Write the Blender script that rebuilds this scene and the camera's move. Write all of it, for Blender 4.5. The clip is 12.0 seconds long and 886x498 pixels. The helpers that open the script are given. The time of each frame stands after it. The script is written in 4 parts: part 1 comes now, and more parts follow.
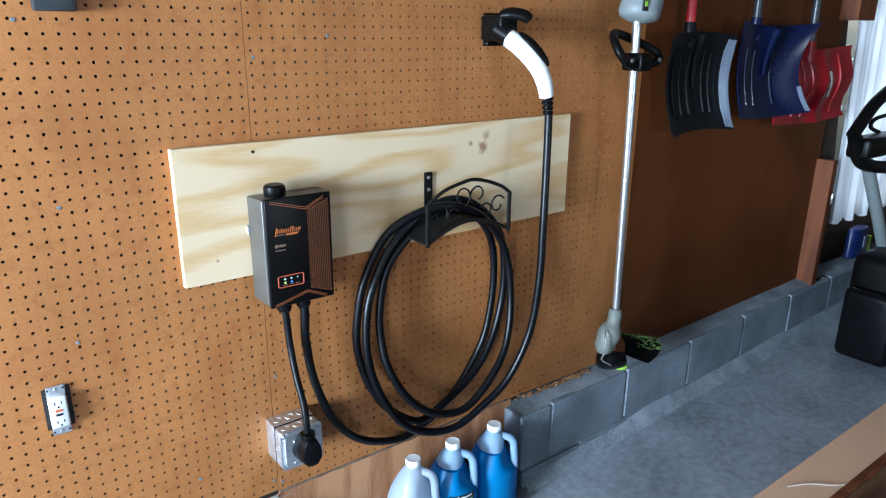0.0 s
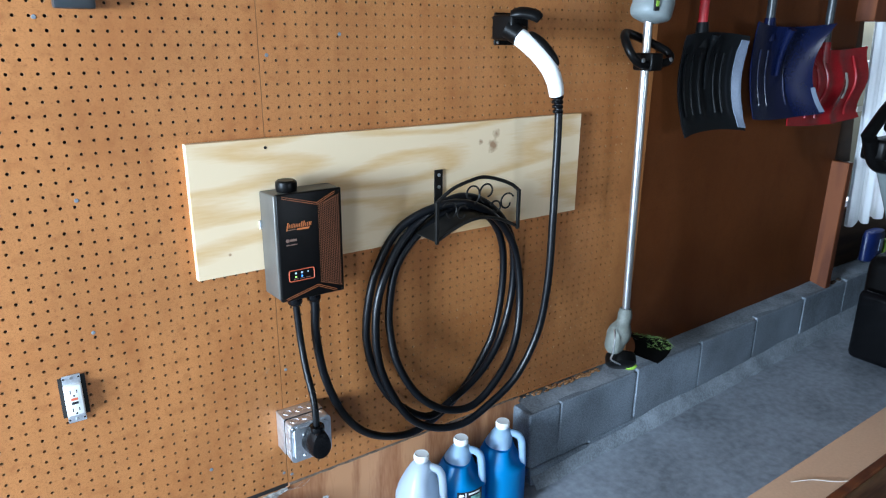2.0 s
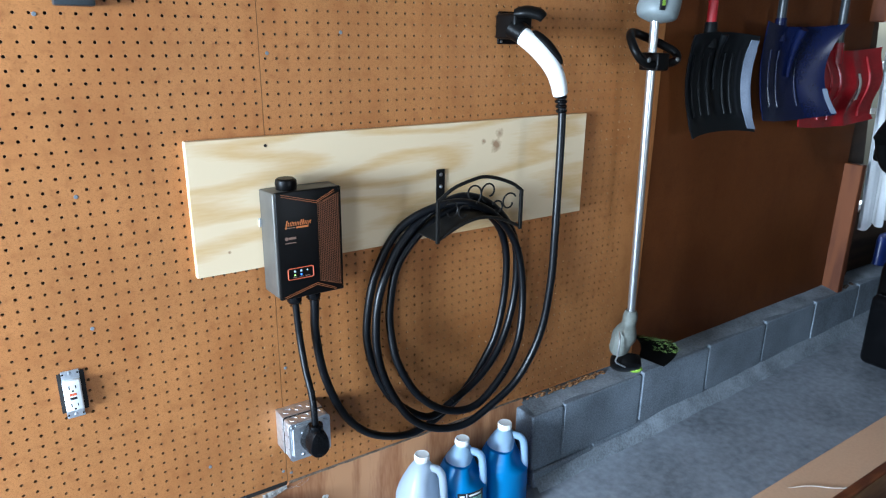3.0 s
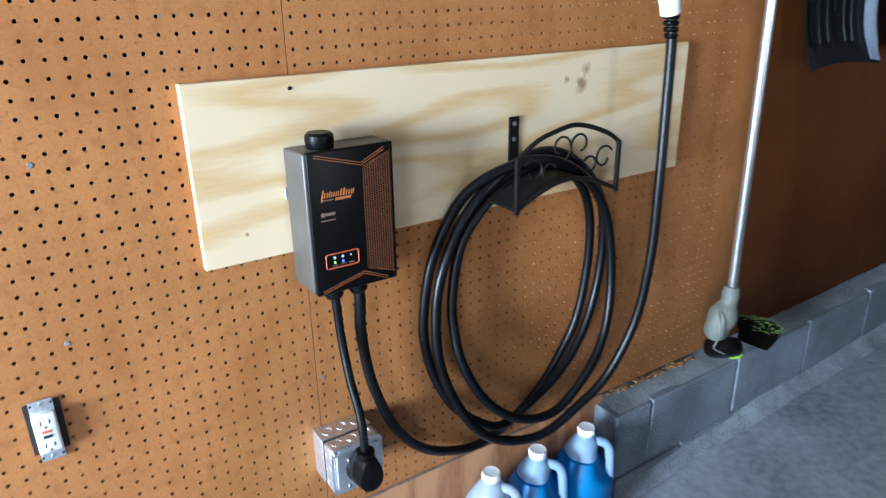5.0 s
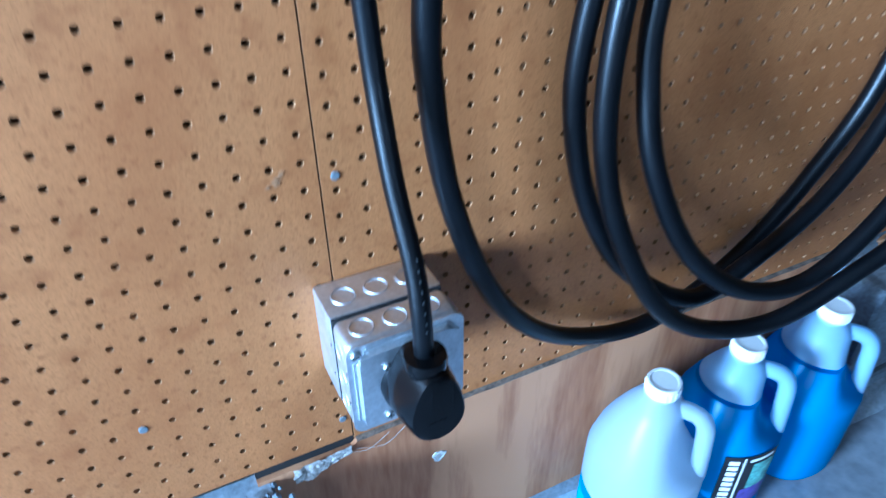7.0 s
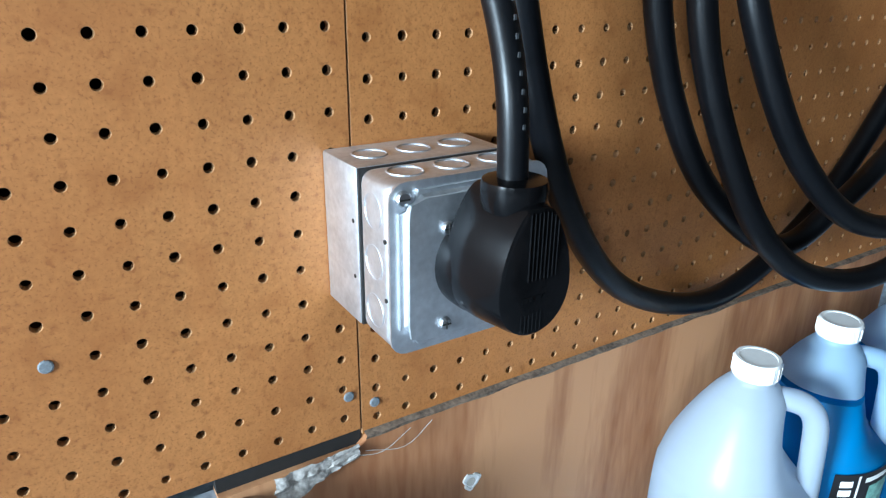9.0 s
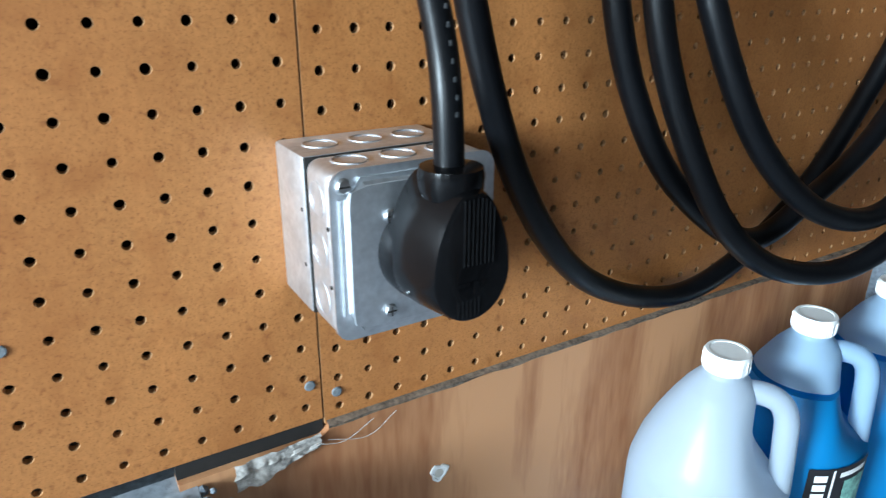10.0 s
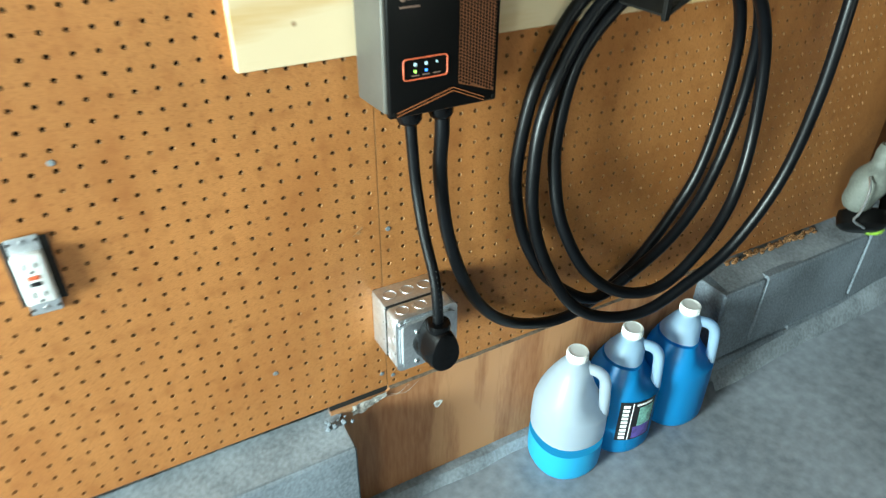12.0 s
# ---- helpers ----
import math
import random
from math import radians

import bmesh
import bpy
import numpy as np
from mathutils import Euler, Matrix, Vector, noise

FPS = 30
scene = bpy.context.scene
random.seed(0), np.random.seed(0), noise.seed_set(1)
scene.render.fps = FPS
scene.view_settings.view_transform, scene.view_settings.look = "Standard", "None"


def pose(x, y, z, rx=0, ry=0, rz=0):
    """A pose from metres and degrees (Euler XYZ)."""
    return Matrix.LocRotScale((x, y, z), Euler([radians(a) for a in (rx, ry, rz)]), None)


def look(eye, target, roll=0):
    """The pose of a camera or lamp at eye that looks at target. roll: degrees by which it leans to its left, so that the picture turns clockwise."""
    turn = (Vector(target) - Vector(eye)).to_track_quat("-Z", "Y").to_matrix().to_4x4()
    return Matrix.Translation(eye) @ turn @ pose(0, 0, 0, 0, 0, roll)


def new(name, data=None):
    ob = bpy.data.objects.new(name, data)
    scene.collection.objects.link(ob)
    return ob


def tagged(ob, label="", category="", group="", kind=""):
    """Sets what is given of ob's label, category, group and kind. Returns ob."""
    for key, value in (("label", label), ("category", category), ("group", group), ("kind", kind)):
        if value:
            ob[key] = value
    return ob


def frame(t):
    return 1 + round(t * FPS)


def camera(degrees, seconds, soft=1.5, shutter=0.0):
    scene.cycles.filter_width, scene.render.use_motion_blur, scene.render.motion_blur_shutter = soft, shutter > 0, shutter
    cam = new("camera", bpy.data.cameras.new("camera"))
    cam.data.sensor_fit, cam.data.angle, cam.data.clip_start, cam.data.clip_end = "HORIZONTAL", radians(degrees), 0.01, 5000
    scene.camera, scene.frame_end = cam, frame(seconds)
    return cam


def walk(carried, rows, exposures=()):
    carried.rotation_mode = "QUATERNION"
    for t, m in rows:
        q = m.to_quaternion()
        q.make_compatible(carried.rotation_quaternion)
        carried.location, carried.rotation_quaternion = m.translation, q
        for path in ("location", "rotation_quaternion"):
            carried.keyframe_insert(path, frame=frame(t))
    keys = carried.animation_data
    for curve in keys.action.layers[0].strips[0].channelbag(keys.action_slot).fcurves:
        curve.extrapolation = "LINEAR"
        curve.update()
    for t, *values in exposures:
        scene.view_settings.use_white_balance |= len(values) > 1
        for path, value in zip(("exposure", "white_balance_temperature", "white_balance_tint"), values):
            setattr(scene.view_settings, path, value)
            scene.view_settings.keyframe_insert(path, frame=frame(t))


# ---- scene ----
cam = camera(66.2, 12.0, soft=1.2, shutter=0.4)
PATH = [
    (0, (-0.557, -1.449, 1.443), (0.585, 0.075, 0.831), 0.5),
    (0.5, (-0.566, -1.458, 1.431), (0.571, 0.076, 0.837), 0.6),
    (1, (-0.571, -1.469, 1.436), (0.559, 0.069, 0.839), 0.9),
    (1.5, (-0.57, -1.478, 1.43), (0.556, 0.065, 0.837), 0.8),
    (2, (-0.558, -1.474, 1.434), (0.55, 0.077, 0.829), 0.6),
    (2.5, (-0.543, -1.482, 1.421), (0.552, 0.08, 0.819), -0.0),
    (3, (-0.527, -1.488, 1.428), (0.548, 0.088, 0.826), 0.7),
    (3.2, (-0.521, -1.484, 1.439), (0.543, 0.093, 0.824), 1.1),
    (5, (-0.417, -1.097, 1.341), (0.602, 0.464, 0.617), -0.9),
    (5.5, (-0.238, -0.888, 1.367), (0.493, 0.809, 0.6), -0.6),
    (6, (-0.209, -0.75, 1.317), (0.5, 0.917, 0.47), -1.6),
    (6.5, (-0.179, -0.554, 1.126), (0.59, 0.9, -0.012), -0.4),
    (6.6, (-0.168, -0.542, 1.079), (0.581, 0.907, -0.078), -1.3),
    (7, (-0.121, -0.479, 0.91), (0.585, 0.968, -0.276), -0.6),
    (7.4, (-0.126, -0.438, 0.758), (0.612, 1.101, -0.285), 0.2),
    (7.5, (-0.134, -0.433, 0.727), (0.62, 1.132, -0.264), 0.0),
    (9.3, (-0.179, -0.394, 0.616), (0.825, 1.164, -0.135), 0.9),
    (9.5, (-0.175, -0.4, 0.611), (0.813, 1.165, -0.148), 1.5),
    (10, (-0.15, -0.422, 0.618), (0.815, 1.162, -0.129), 0.4),
    (10.5, (-0.115, -0.457, 0.644), (0.862, 1.113, -0.118), -0.3),
    (11, (-0.15, -0.532, 0.895), (0.753, 0.937, -0.119), -2.8),
    (11.5, (-0.256, -0.612, 1.085), (0.656, 0.734, -0.08), -1.5),
    (12, (-0.353, -0.819, 1.176), (0.473, 0.635, 0.078), 0.6),
]
EXPOSURES = [(0, -0.04, 5750, 8), (3.2, -0.04, 5750, 8), (5.0, 0.02, 5850, 10), (5.5, -0.24, 6500, 13), (6.0, -0.48, 6600, 13), (6.6, -0.06, 4600, 4), (7.0, 0.21, 4250, 2), (7.6, 0.22, 4400, 2), (9.3, -0.03, 6090, 4), (10.4, 0.0, 6240, 4), (11.2, 0.24, 6790, -7), (12.0, 0.15, 6950, -9)]
walk(cam, [(t, look(eye, target, roll)) for t, eye, target, roll in PATH], EXPOSURES)


# ---- world and light ----
world = bpy.data.worlds.new("sky")
scene.world = world
world.use_nodes = True
_wn = world.node_tree.nodes
_sky = _wn.new("ShaderNodeTexSky")
_sky.sky_type, _sky.sun_disc = "NISHITA", False
_sky.sun_elevation, _sky.sun_rotation = radians(42), radians(250)
_wn["Background"].inputs["Strength"].default_value = 0.10
world.node_tree.links.new(_sky.outputs[0], _wn["Background"].inputs["Color"])

_sun = new("sun", bpy.data.lights.new("sun", "SUN"))
_sun.data.energy, _sun.data.angle, _sun.data.color = 3.0, radians(0.5), (1.0, 0.95, 0.88)
_sun.matrix_world = look((-6, 6, 8), (0, 2, 0))


def area_lamp(name, eye, target, w, h, watts, color):
    ob = new(name, bpy.data.lights.new(name, "AREA"))
    ob.data.shape, ob.data.size, ob.data.size_y = "RECTANGLE", w, h
    ob.data.energy, ob.data.color = watts, color
    ob.matrix_world = look(eye, target)
    return ob


# daylight that enters by the open garage door and the curtained window
DOOR_Y0, DOOR_Y1, DOOR_H, WEST = -1.80, -0.40, 2.1, -4.0
area_lamp("door_daylight", (WEST - 0.05, (DOOR_Y0 + DOOR_Y1) / 2, 1.22), (0, (DOOR_Y0 + DOOR_Y1) / 2 + 0.5, 0.7), 1.0, 1.0, 640, (0.74, 0.88, 1.0))
# an open side door across the garage
SIDE_X0, SIDE_X1, SIDE_H, SOUTH = 0.70, 1.80, 2.05, -5.6
area_lamp("side_door_daylight", ((SIDE_X0 + SIDE_X1) / 2, SOUTH - 0.05, 0.98), ((SIDE_X0 + SIDE_X1) / 2, 0, 1.2), 1.0, 1.0, 44, (0.90, 0.95, 1.0))
# unseen second opening, added with its lamp to light the near floor and footing
BAY_Y0, BAY_Y1, BAY_Z0, BAY_Z1 = -4.5, -3.3, 0.8, 2.0
area_lamp("bay_fill", (WEST - 0.05, (BAY_Y0 + BAY_Y1) / 2, (BAY_Z0 + BAY_Z1) / 2), (0.8, -0.1, 0.4), 1.0, 1.0, 100, (0.78, 0.90, 1.0))
area_lamp("window_daylight", (3.45, 0.35, 1.35), (3.45, -1.0, 1.25), 0.9, 1.2, 15, (0.86, 0.94, 1.0))


# ---- materials ----
def material(name, color, rough=0.6, metal=0.0, vary=0.15, scale=8.0, fine=120.0, bump=0.1, stretch=(1, 1, 1), spec=0.5, tint=None, bumpscale=None):
    m = bpy.data.materials.new(name)
    m.use_nodes = True
    nt = m.node_tree
    n, l = nt.nodes, nt.links
    b = n["Principled BSDF"]
    b.inputs["Roughness"].default_value = rough
    b.inputs["Metallic"].default_value = metal
    b.inputs["Specular IOR Level"].default_value = spec
    tc = n.new("ShaderNodeTexCoord")
    mp = n.new("ShaderNodeMapping")
    mp.inputs["Scale"].default_value = stretch
    geo = n.new("ShaderNodeNewGeometry")
    l.new(geo.outputs["Position"], mp.inputs["Vector"])
    big, small = n.new("ShaderNodeTexNoise"), n.new("ShaderNodeTexNoise")
    big.inputs["Scale"].default_value, big.inputs["Detail"].default_value = scale, 5
    small.inputs["Scale"].default_value, small.inputs["Detail"].default_value = fine, 3
    for t in (big, small):
        l.new(mp.outputs[0], t.inputs["Vector"])
    add = n.new("ShaderNodeMath")
    add.operation = "MULTIPLY_ADD"
    add.inputs[1].default_value = 0.45
    l.new(small.outputs["Fac"], add.inputs[0])
    half = n.new("ShaderNodeMath")
    half.operation = "MULTIPLY"
    half.inputs[1].default_value = 0.55
    l.new(big.outputs["Fac"], half.inputs[0])
    l.new(half.outputs[0], add.inputs[2])
    ramp = n.new("ShaderNodeValToRGB")
    dark = [c * (1 - 1.6 * vary) for c in color]
    light = [min(1, c * (1 + 1.2 * vary)) for c in (tint or color)]
    ramp.color_ramp.elements[0].position, ramp.color_ramp.elements[0].color = 0.32, (*dark, 1)
    ramp.color_ramp.elements[1].position, ramp.color_ramp.elements[1].color = 0.68, (*light, 1)
    l.new(add.outputs[0], ramp.inputs[0])
    l.new(ramp.outputs[0], b.inputs["Base Color"])
    if bump:
        bn = n.new("ShaderNodeBump")
        bn.inputs["Strength"].default_value, bn.inputs["Distance"].default_value = bump, 0.002
        l.new(add.outputs[0], bn.inputs["Height"])
        l.new(bn.outputs[0], b.inputs["Normal"])
    return m


def wood(name, light, dark, along="x", bands=26.0, warp=5.0, rough=0.6, knots=(), run=0.10, fibre=0.45, sharp=(0.28, 0.85)):
    """Plain-sawn grain that runs along one axis, with soft early and late wood; knots are (x, z, radius)."""
    m = bpy.data.materials.new(name)
    m.use_nodes = True
    nt = m.node_tree
    n, l = nt.nodes, nt.links
    b = n["Principled BSDF"]
    b.inputs["Roughness"].default_value = rough
    b.inputs["Specular IOR Level"].default_value = 0.3
    geo, mp = n.new("ShaderNodeNewGeometry"), n.new("ShaderNodeMapping")
    k = run
    mp.inputs["Scale"].default_value = (k, 1, 1) if along == "x" else (1, 1, k)
    l.new(geo.outputs["Position"], mp.inputs["Vector"])
    warpn = n.new("ShaderNodeTexNoise")
    warpn.inputs["Scale"].default_value, warpn.inputs["Detail"].default_value = warp, 2
    l.new(mp.outputs[0], warpn.inputs["Vector"])
    mul = n.new("ShaderNodeMath")
    mul.operation, mul.inputs[1].default_value = "MULTIPLY", bands
    l.new(warpn.outputs["Fac"], mul.inputs[0])
    sn = n.new("ShaderNodeMath")
    sn.operation = "SINE"
    l.new(mul.outputs[0], sn.inputs[0])
    fib = n.new("ShaderNodeTexNoise")
    fib.inputs["Scale"].default_value, fib.inputs["Detail"].default_value = 160, 2
    l.new(mp.outputs[0], fib.inputs["Vector"])
    mad = n.new("ShaderNodeMath")
    mad.operation, mad.inputs[1].default_value = "MULTIPLY_ADD", 0.33
    l.new(sn.outputs[0], mad.inputs[0])
    fm = n.new("ShaderNodeMath")
    fm.operation, fm.inputs[1].default_value = "MULTIPLY_ADD", fibre
    fm.inputs[2].default_value = 0.5 - fibre / 2
    l.new(fib.outputs["Fac"], fm.inputs[0])
    l.new(fm.outputs[0], mad.inputs[2])
    ramp = n.new("ShaderNodeValToRGB")
    ramp.color_ramp.elements[0].position, ramp.color_ramp.elements[0].color = sharp[0], (*light, 1)
    ramp.color_ramp.elements[1].position, ramp.color_ramp.elements[1].color = sharp[1], (*dark, 1)
    l.new(mad.outputs[0], ramp.inputs[0])
    out = ramp.outputs[0]
    for x, z, r in knots:
        d = n.new("ShaderNodeVectorMath")
        d.operation = "SUBTRACT"
        d.inputs[1].default_value = (x, -0.018, z)
        l.new(geo.outputs["Position"], d.inputs[0])
        nz = n.new("ShaderNodeTexNoise")
        nz.inputs["Scale"].default_value = 70
        l.new(geo.outputs["Position"], nz.inputs["Vector"])
        ln = n.new("ShaderNodeVectorMath")
        ln.operation = "LENGTH"
        l.new(d.outputs[0], ln.inputs[0])
        ad = n.new("ShaderNodeMath")
        ad.operation, ad.inputs[1].default_value = "MULTIPLY_ADD", r * 1.6
        l.new(nz.outputs["Fac"], ad.inputs[0])
        l.new(ln.outputs["Value"], ad.inputs[2])
        mr = n.new("ShaderNodeMapRange")
        mr.inputs["From Min"].default_value, mr.inputs["From Max"].default_value = r * 1.1, r * 1.9
        mr.inputs["To Min"].default_value, mr.inputs["To Max"].default_value = 0.75, 0.0
        l.new(ad.outputs[0], mr.inputs["Value"])
        mx = n.new("ShaderNodeMix")
        mx.data_type = "RGBA"
        l.new(mr.outputs[0], mx.inputs[0])
        l.new(out, mx.inputs[6])
        mx.inputs[7].default_value = (0.22, 0.09, 0.035, 1)
        out = mx.outputs[2]
    l.new(out, b.inputs["Base Color"])
    bn = n.new("ShaderNodeBump")
    bn.inputs["Strength"].default_value, bn.inputs["Distance"].default_value = 0.15, 0.001
    l.new(fib.outputs["Fac"], bn.inputs["Height"])
    l.new(bn.outputs[0], b.inputs["Normal"])
    return m


def milky(name, color, share):
    """Thin translucent plastic or cloth: part of the light goes through, diffused."""
    m = bpy.data.materials.new(name)
    m.use_nodes = True
    n, l = m.node_tree.nodes, m.node_tree.links
    b = n["Principled BSDF"]
    b.inputs["Base Color"].default_value, b.inputs["Roughness"].default_value = (*color, 1), 0.35
    t, mx = n.new("ShaderNodeBsdfTranslucent"), n.new("ShaderNodeMixShader")
    t.inputs["Color"].default_value, mx.inputs[0].default_value = (*color, 1), share
    l.new(b.outputs[0], mx.inputs[1])
    l.new(t.outputs[0], mx.inputs[2])
    l.new(mx.outputs[0], n["Material Output"].inputs["Surface"])
    return m


def glow(name, color, strength):
    m = bpy.data.materials.new(name)
    m.use_nodes = True
    b = m.node_tree.nodes["Principled BSDF"]
    b.inputs["Base Color"].default_value = (*color, 1)
    b.inputs["Emission Color"].default_value, b.inputs["Emission Strength"].default_value = (*color, 1), strength
    return m


def pressed_board(name, color, rough, fleck=0.45, stain=0.35, spec=0.5):
    """Pressed fibre board: cloudy tone, faint upright rub marks, dark flecks of fibre."""
    m = material(name, color, rough, vary=0.14, scale=3.0, fine=260, bump=0.07, spec=spec)
    n, l = m.node_tree.nodes, m.node_tree.links
    b = n["Principled BSDF"]
    out = b.inputs["Base Color"].links[0].from_socket
    geo = n.new("ShaderNodeNewGeometry")
    for scale, stretch, lo, hi, amount, dark in ((560, (1, 1, 1), 0.54, 0.66, fleck, (0.30, 0.24, 0.20)), (150, (1, 1, 1), 0.57, 0.70, stain, (0.45, 0.36, 0.30)), (34, (1, 1, 1), 0.52, 0.72, stain, (0.62, 0.52, 0.45)), (26, (1, 1, 0.06), 0.58, 0.8, 0.16, (1.5, 1.45, 1.4)), (5, (1, 1, 0.6), 0.48, 0.68, 0.42, (0.72, 0.58, 0.46)), (13, (1, 1, 0.45), 0.52, 0.70, 0.36, (0.66, 0.54, 0.44))):
        mp, nz, mr, mx = n.new("ShaderNodeMapping"), n.new("ShaderNodeTexNoise"), n.new("ShaderNodeMapRange"), n.new("ShaderNodeMix")
        mp.inputs["Scale"].default_value = stretch
        l.new(geo.outputs["Position"], mp.inputs["Vector"])
        l.new(mp.outputs[0], nz.inputs["Vector"])
        nz.inputs["Scale"].default_value, nz.inputs["Detail"].default_value = scale, 4
        mr.inputs["From Min"].default_value, mr.inputs["From Max"].default_value, mr.inputs["To Max"].default_value = lo, hi, amount
        l.new(nz.outputs["Fac"], mr.inputs["Value"])
        mx.data_type = "RGBA"
        l.new(mr.outputs[0], mx.inputs[0])
        l.new(out, mx.inputs[6])
        mx.inputs[7].default_value = (*[min(1, c * d) for c, d in zip(color, dark)], 1)
        out = mx.outputs[2]
    l.new(out, b.inputs["Base Color"])
    return m


M_PEG = pressed_board("pegboard_face", (0.425, 0.172, 0.052), 0.50, 0.48, 0.55, spec=0.35)
M_RAW = material("pegboard_fibre", (0.36, 0.180, 0.075), 0.9, vary=0.2, scale=60, fine=900, bump=0.2)
# Brown board; the falloff of light towards the window is mixed into its colour.
M_HARD_DIMMED = pressed_board("hardboard", (0.112, 0.034, 0.0090), 0.5, 0.2, 0.3, spec=0.15)
M_PLANK = wood("pine_plywood", (0.71, 0.555, 0.360), (0.60, 0.385, 0.175), "x", 46, 6.0, 0.6, run=0.13, fibre=0.40, sharp=(0.38, 0.92), knots=((0.648, 1.138, 0.019), (0.660, 1.172, 0.013), (0.604, 1.152, 0.008), (-0.105, 0.955, 0.004)))
M_PLY = wood("red_plywood", (0.50, 0.250, 0.120), (0.29, 0.115, 0.048), "z", 17, 8, 0.5, run=0.14, fibre=0.6, sharp=(0.40, 0.95))
M_STUD = wood("reddish_stud", (0.15, 0.045, 0.014), (0.09, 0.025, 0.009), "z", 40, 6, 0.6)
M_FRAMING = wood("dark_framing", (0.06, 0.035, 0.021), (0.03, 0.018, 0.011), "x", 30, 5, 0.8)
# The blue of the skylight is put into the block, mortar and floor colours.
M_BLOCK = material("concrete_block", (0.178, 0.206, 0.240), 0.85, vary=0.34, scale=5, fine=180, bump=0.6)
M_MORTAR = material("mortar", (0.235, 0.260, 0.290), 0.95, vary=0.3, scale=12, fine=140, bump=0.8)
M_FLOOR = material("floor_concrete", (0.240, 0.258, 0.290), 0.55, vary=0.28, scale=3.0, fine=40, bump=0.15)
M_WALL = material("garage_wall_paint", (0.10, 0.085, 0.07), 0.8, vary=0.12, scale=2, fine=90, bump=0.1)
M_CEIL = material("ceiling_board", (0.13, 0.12, 0.105), 0.9, vary=0.1, scale=2, fine=90, bump=0.1)
M_DRIVE = material("driveway", (0.42, 0.41, 0.39), 0.9, vary=0.2, scale=2, fine=60, bump=0.3)
M_BLACK = material("black_enclosure", (0.0035, 0.0033, 0.0033), 0.35, vary=0.1, scale=30, fine=500, bump=0.02, spec=0.12)
# Lighter than the black cover: reflected light on the case side is coloured in.
M_CASE = material("case_with_sheen", (0.10, 0.092, 0.080), 0.42, metal=0.3, vary=0.12, scale=20, fine=600, bump=0.05)
M_RUBBER = material("cable_rubber", (0.0028, 0.0032, 0.0042), 0.34, vary=0.25, scale=25, fine=300, bump=0.06, spec=0.24)
M_PLUG = material("plug_rubber", (0.0035, 0.0035, 0.004), 0.20, vary=0.25, scale=30, fine=200, bump=0.04, spec=0.16)
M_IRON = material("black_iron", (0.012, 0.011, 0.010), 0.45, metal=0.2, vary=0.2, scale=40, fine=300, bump=0.1, spec=0.12)
M_ZINC = material("galvanised_steel", (0.72, 0.75, 0.79), 0.46, metal=1.0, vary=0.12, scale=40, fine=220, bump=0.06)
M_SCREW = material("screw_steel", (0.6, 0.62, 0.64), 0.3, metal=1.0, vary=0.1, scale=90, fine=400, bump=0.1)
# Dark stand-in for shade in gaps, slots and holes; also the grip marks.
M_DARK = material("recess_shade_and_marks", (0.012, 0.010, 0.009), 0.8, vary=0.2, scale=20, fine=200, bump=0)
M_WHITE = material("white_plastic", (0.80, 0.80, 0.79), 0.35, vary=0.03, scale=12, fine=200, bump=0.02)
M_ORANGE_LINE = material("orange_line", (0.30, 0.095, 0.03), 0.45, vary=0.1, scale=60, fine=400, bump=0)
M_ORANGE = material("orange_print", (0.50, 0.15, 0.04), 0.45, vary=0.1, scale=60, fine=400, bump=0)
M_ORANGE_DIM = material("orange_perforation", (0.16, 0.052, 0.017), 0.5, vary=0.15, scale=60, fine=400, bump=0)
M_PRINT = material("cord_print", (0.032, 0.035, 0.038), 0.5, vary=0.1, scale=60, fine=400, bump=0)
M_GREYPRINT = material("grey_print", (0.20, 0.12, 0.09), 0.5, vary=0.1, scale=60, fine=400, bump=0)
M_RED_PRINT = material("red_outline", (0.62, 0.12, 0.05), 0.45, vary=0.05, scale=60, fine=400, bump=0)
M_LED_G = glow("led_green", (0.45, 0.9, 0.15), 1.3)
M_LED_B = glow("led_blue", (0.05, 0.22, 1.0), 2.2)
M_LED_W = glow("led_icon", (0.4, 0.55, 0.65), 0.35)
M_JUG = milky("milky_polyethylene", (0.54, 0.61, 0.69), 0.55)
# Blue light coming through from the fluid is tinted into this plastic.
M_JUG_BLUE = milky("milky_plastic_with_blue_cast", (0.42, 0.59, 0.76), 0.5)
M_FLUID = milky("blue_washer_fluid", (0.020, 0.290, 0.66), 0.5)
M_FLUID_PALE = milky("pale_washer_fluid", (0.05, 0.45, 0.75), 0.4)
M_ALU = material("brushed_aluminium", (0.72, 0.73, 0.74), 0.3, metal=0.9, vary=0.08, scale=20, fine=300, bump=0.05)
M_GREY = material("grey_housing", (0.18, 0.205, 0.205), 0.5, vary=0.06, scale=20, fine=200, bump=0.05)
M_HEAD = material("weathered_head", (0.15, 0.158, 0.138), 0.6, vary=0.2, scale=40, fine=200, bump=0.08)
M_GREEN = material("lime_plastic", (0.30, 0.52, 0.06), 0.5, vary=0.15, scale=30, fine=200, bump=0.05)
M_GRASS = material("grass_clippings", (0.10, 0.15, 0.035), 0.9, vary=0.4, scale=80, fine=300, bump=0.5)
M_SHOVEL_K = material("black_blade", (0.008, 0.009, 0.010), 0.33, vary=0.2, scale=10, fine=160, bump=0.06, spec=0.12)
M_SHOVEL_B = material("blue_blade", (0.004, 0.007, 0.032), 0.24, vary=0.2, scale=10, fine=160, bump=0.06, spec=0.4)
M_SHOVEL_R = material("red_blade", (0.27, 0.007, 0.011), 0.26, vary=0.18, scale=10, fine=160, bump=0.06)
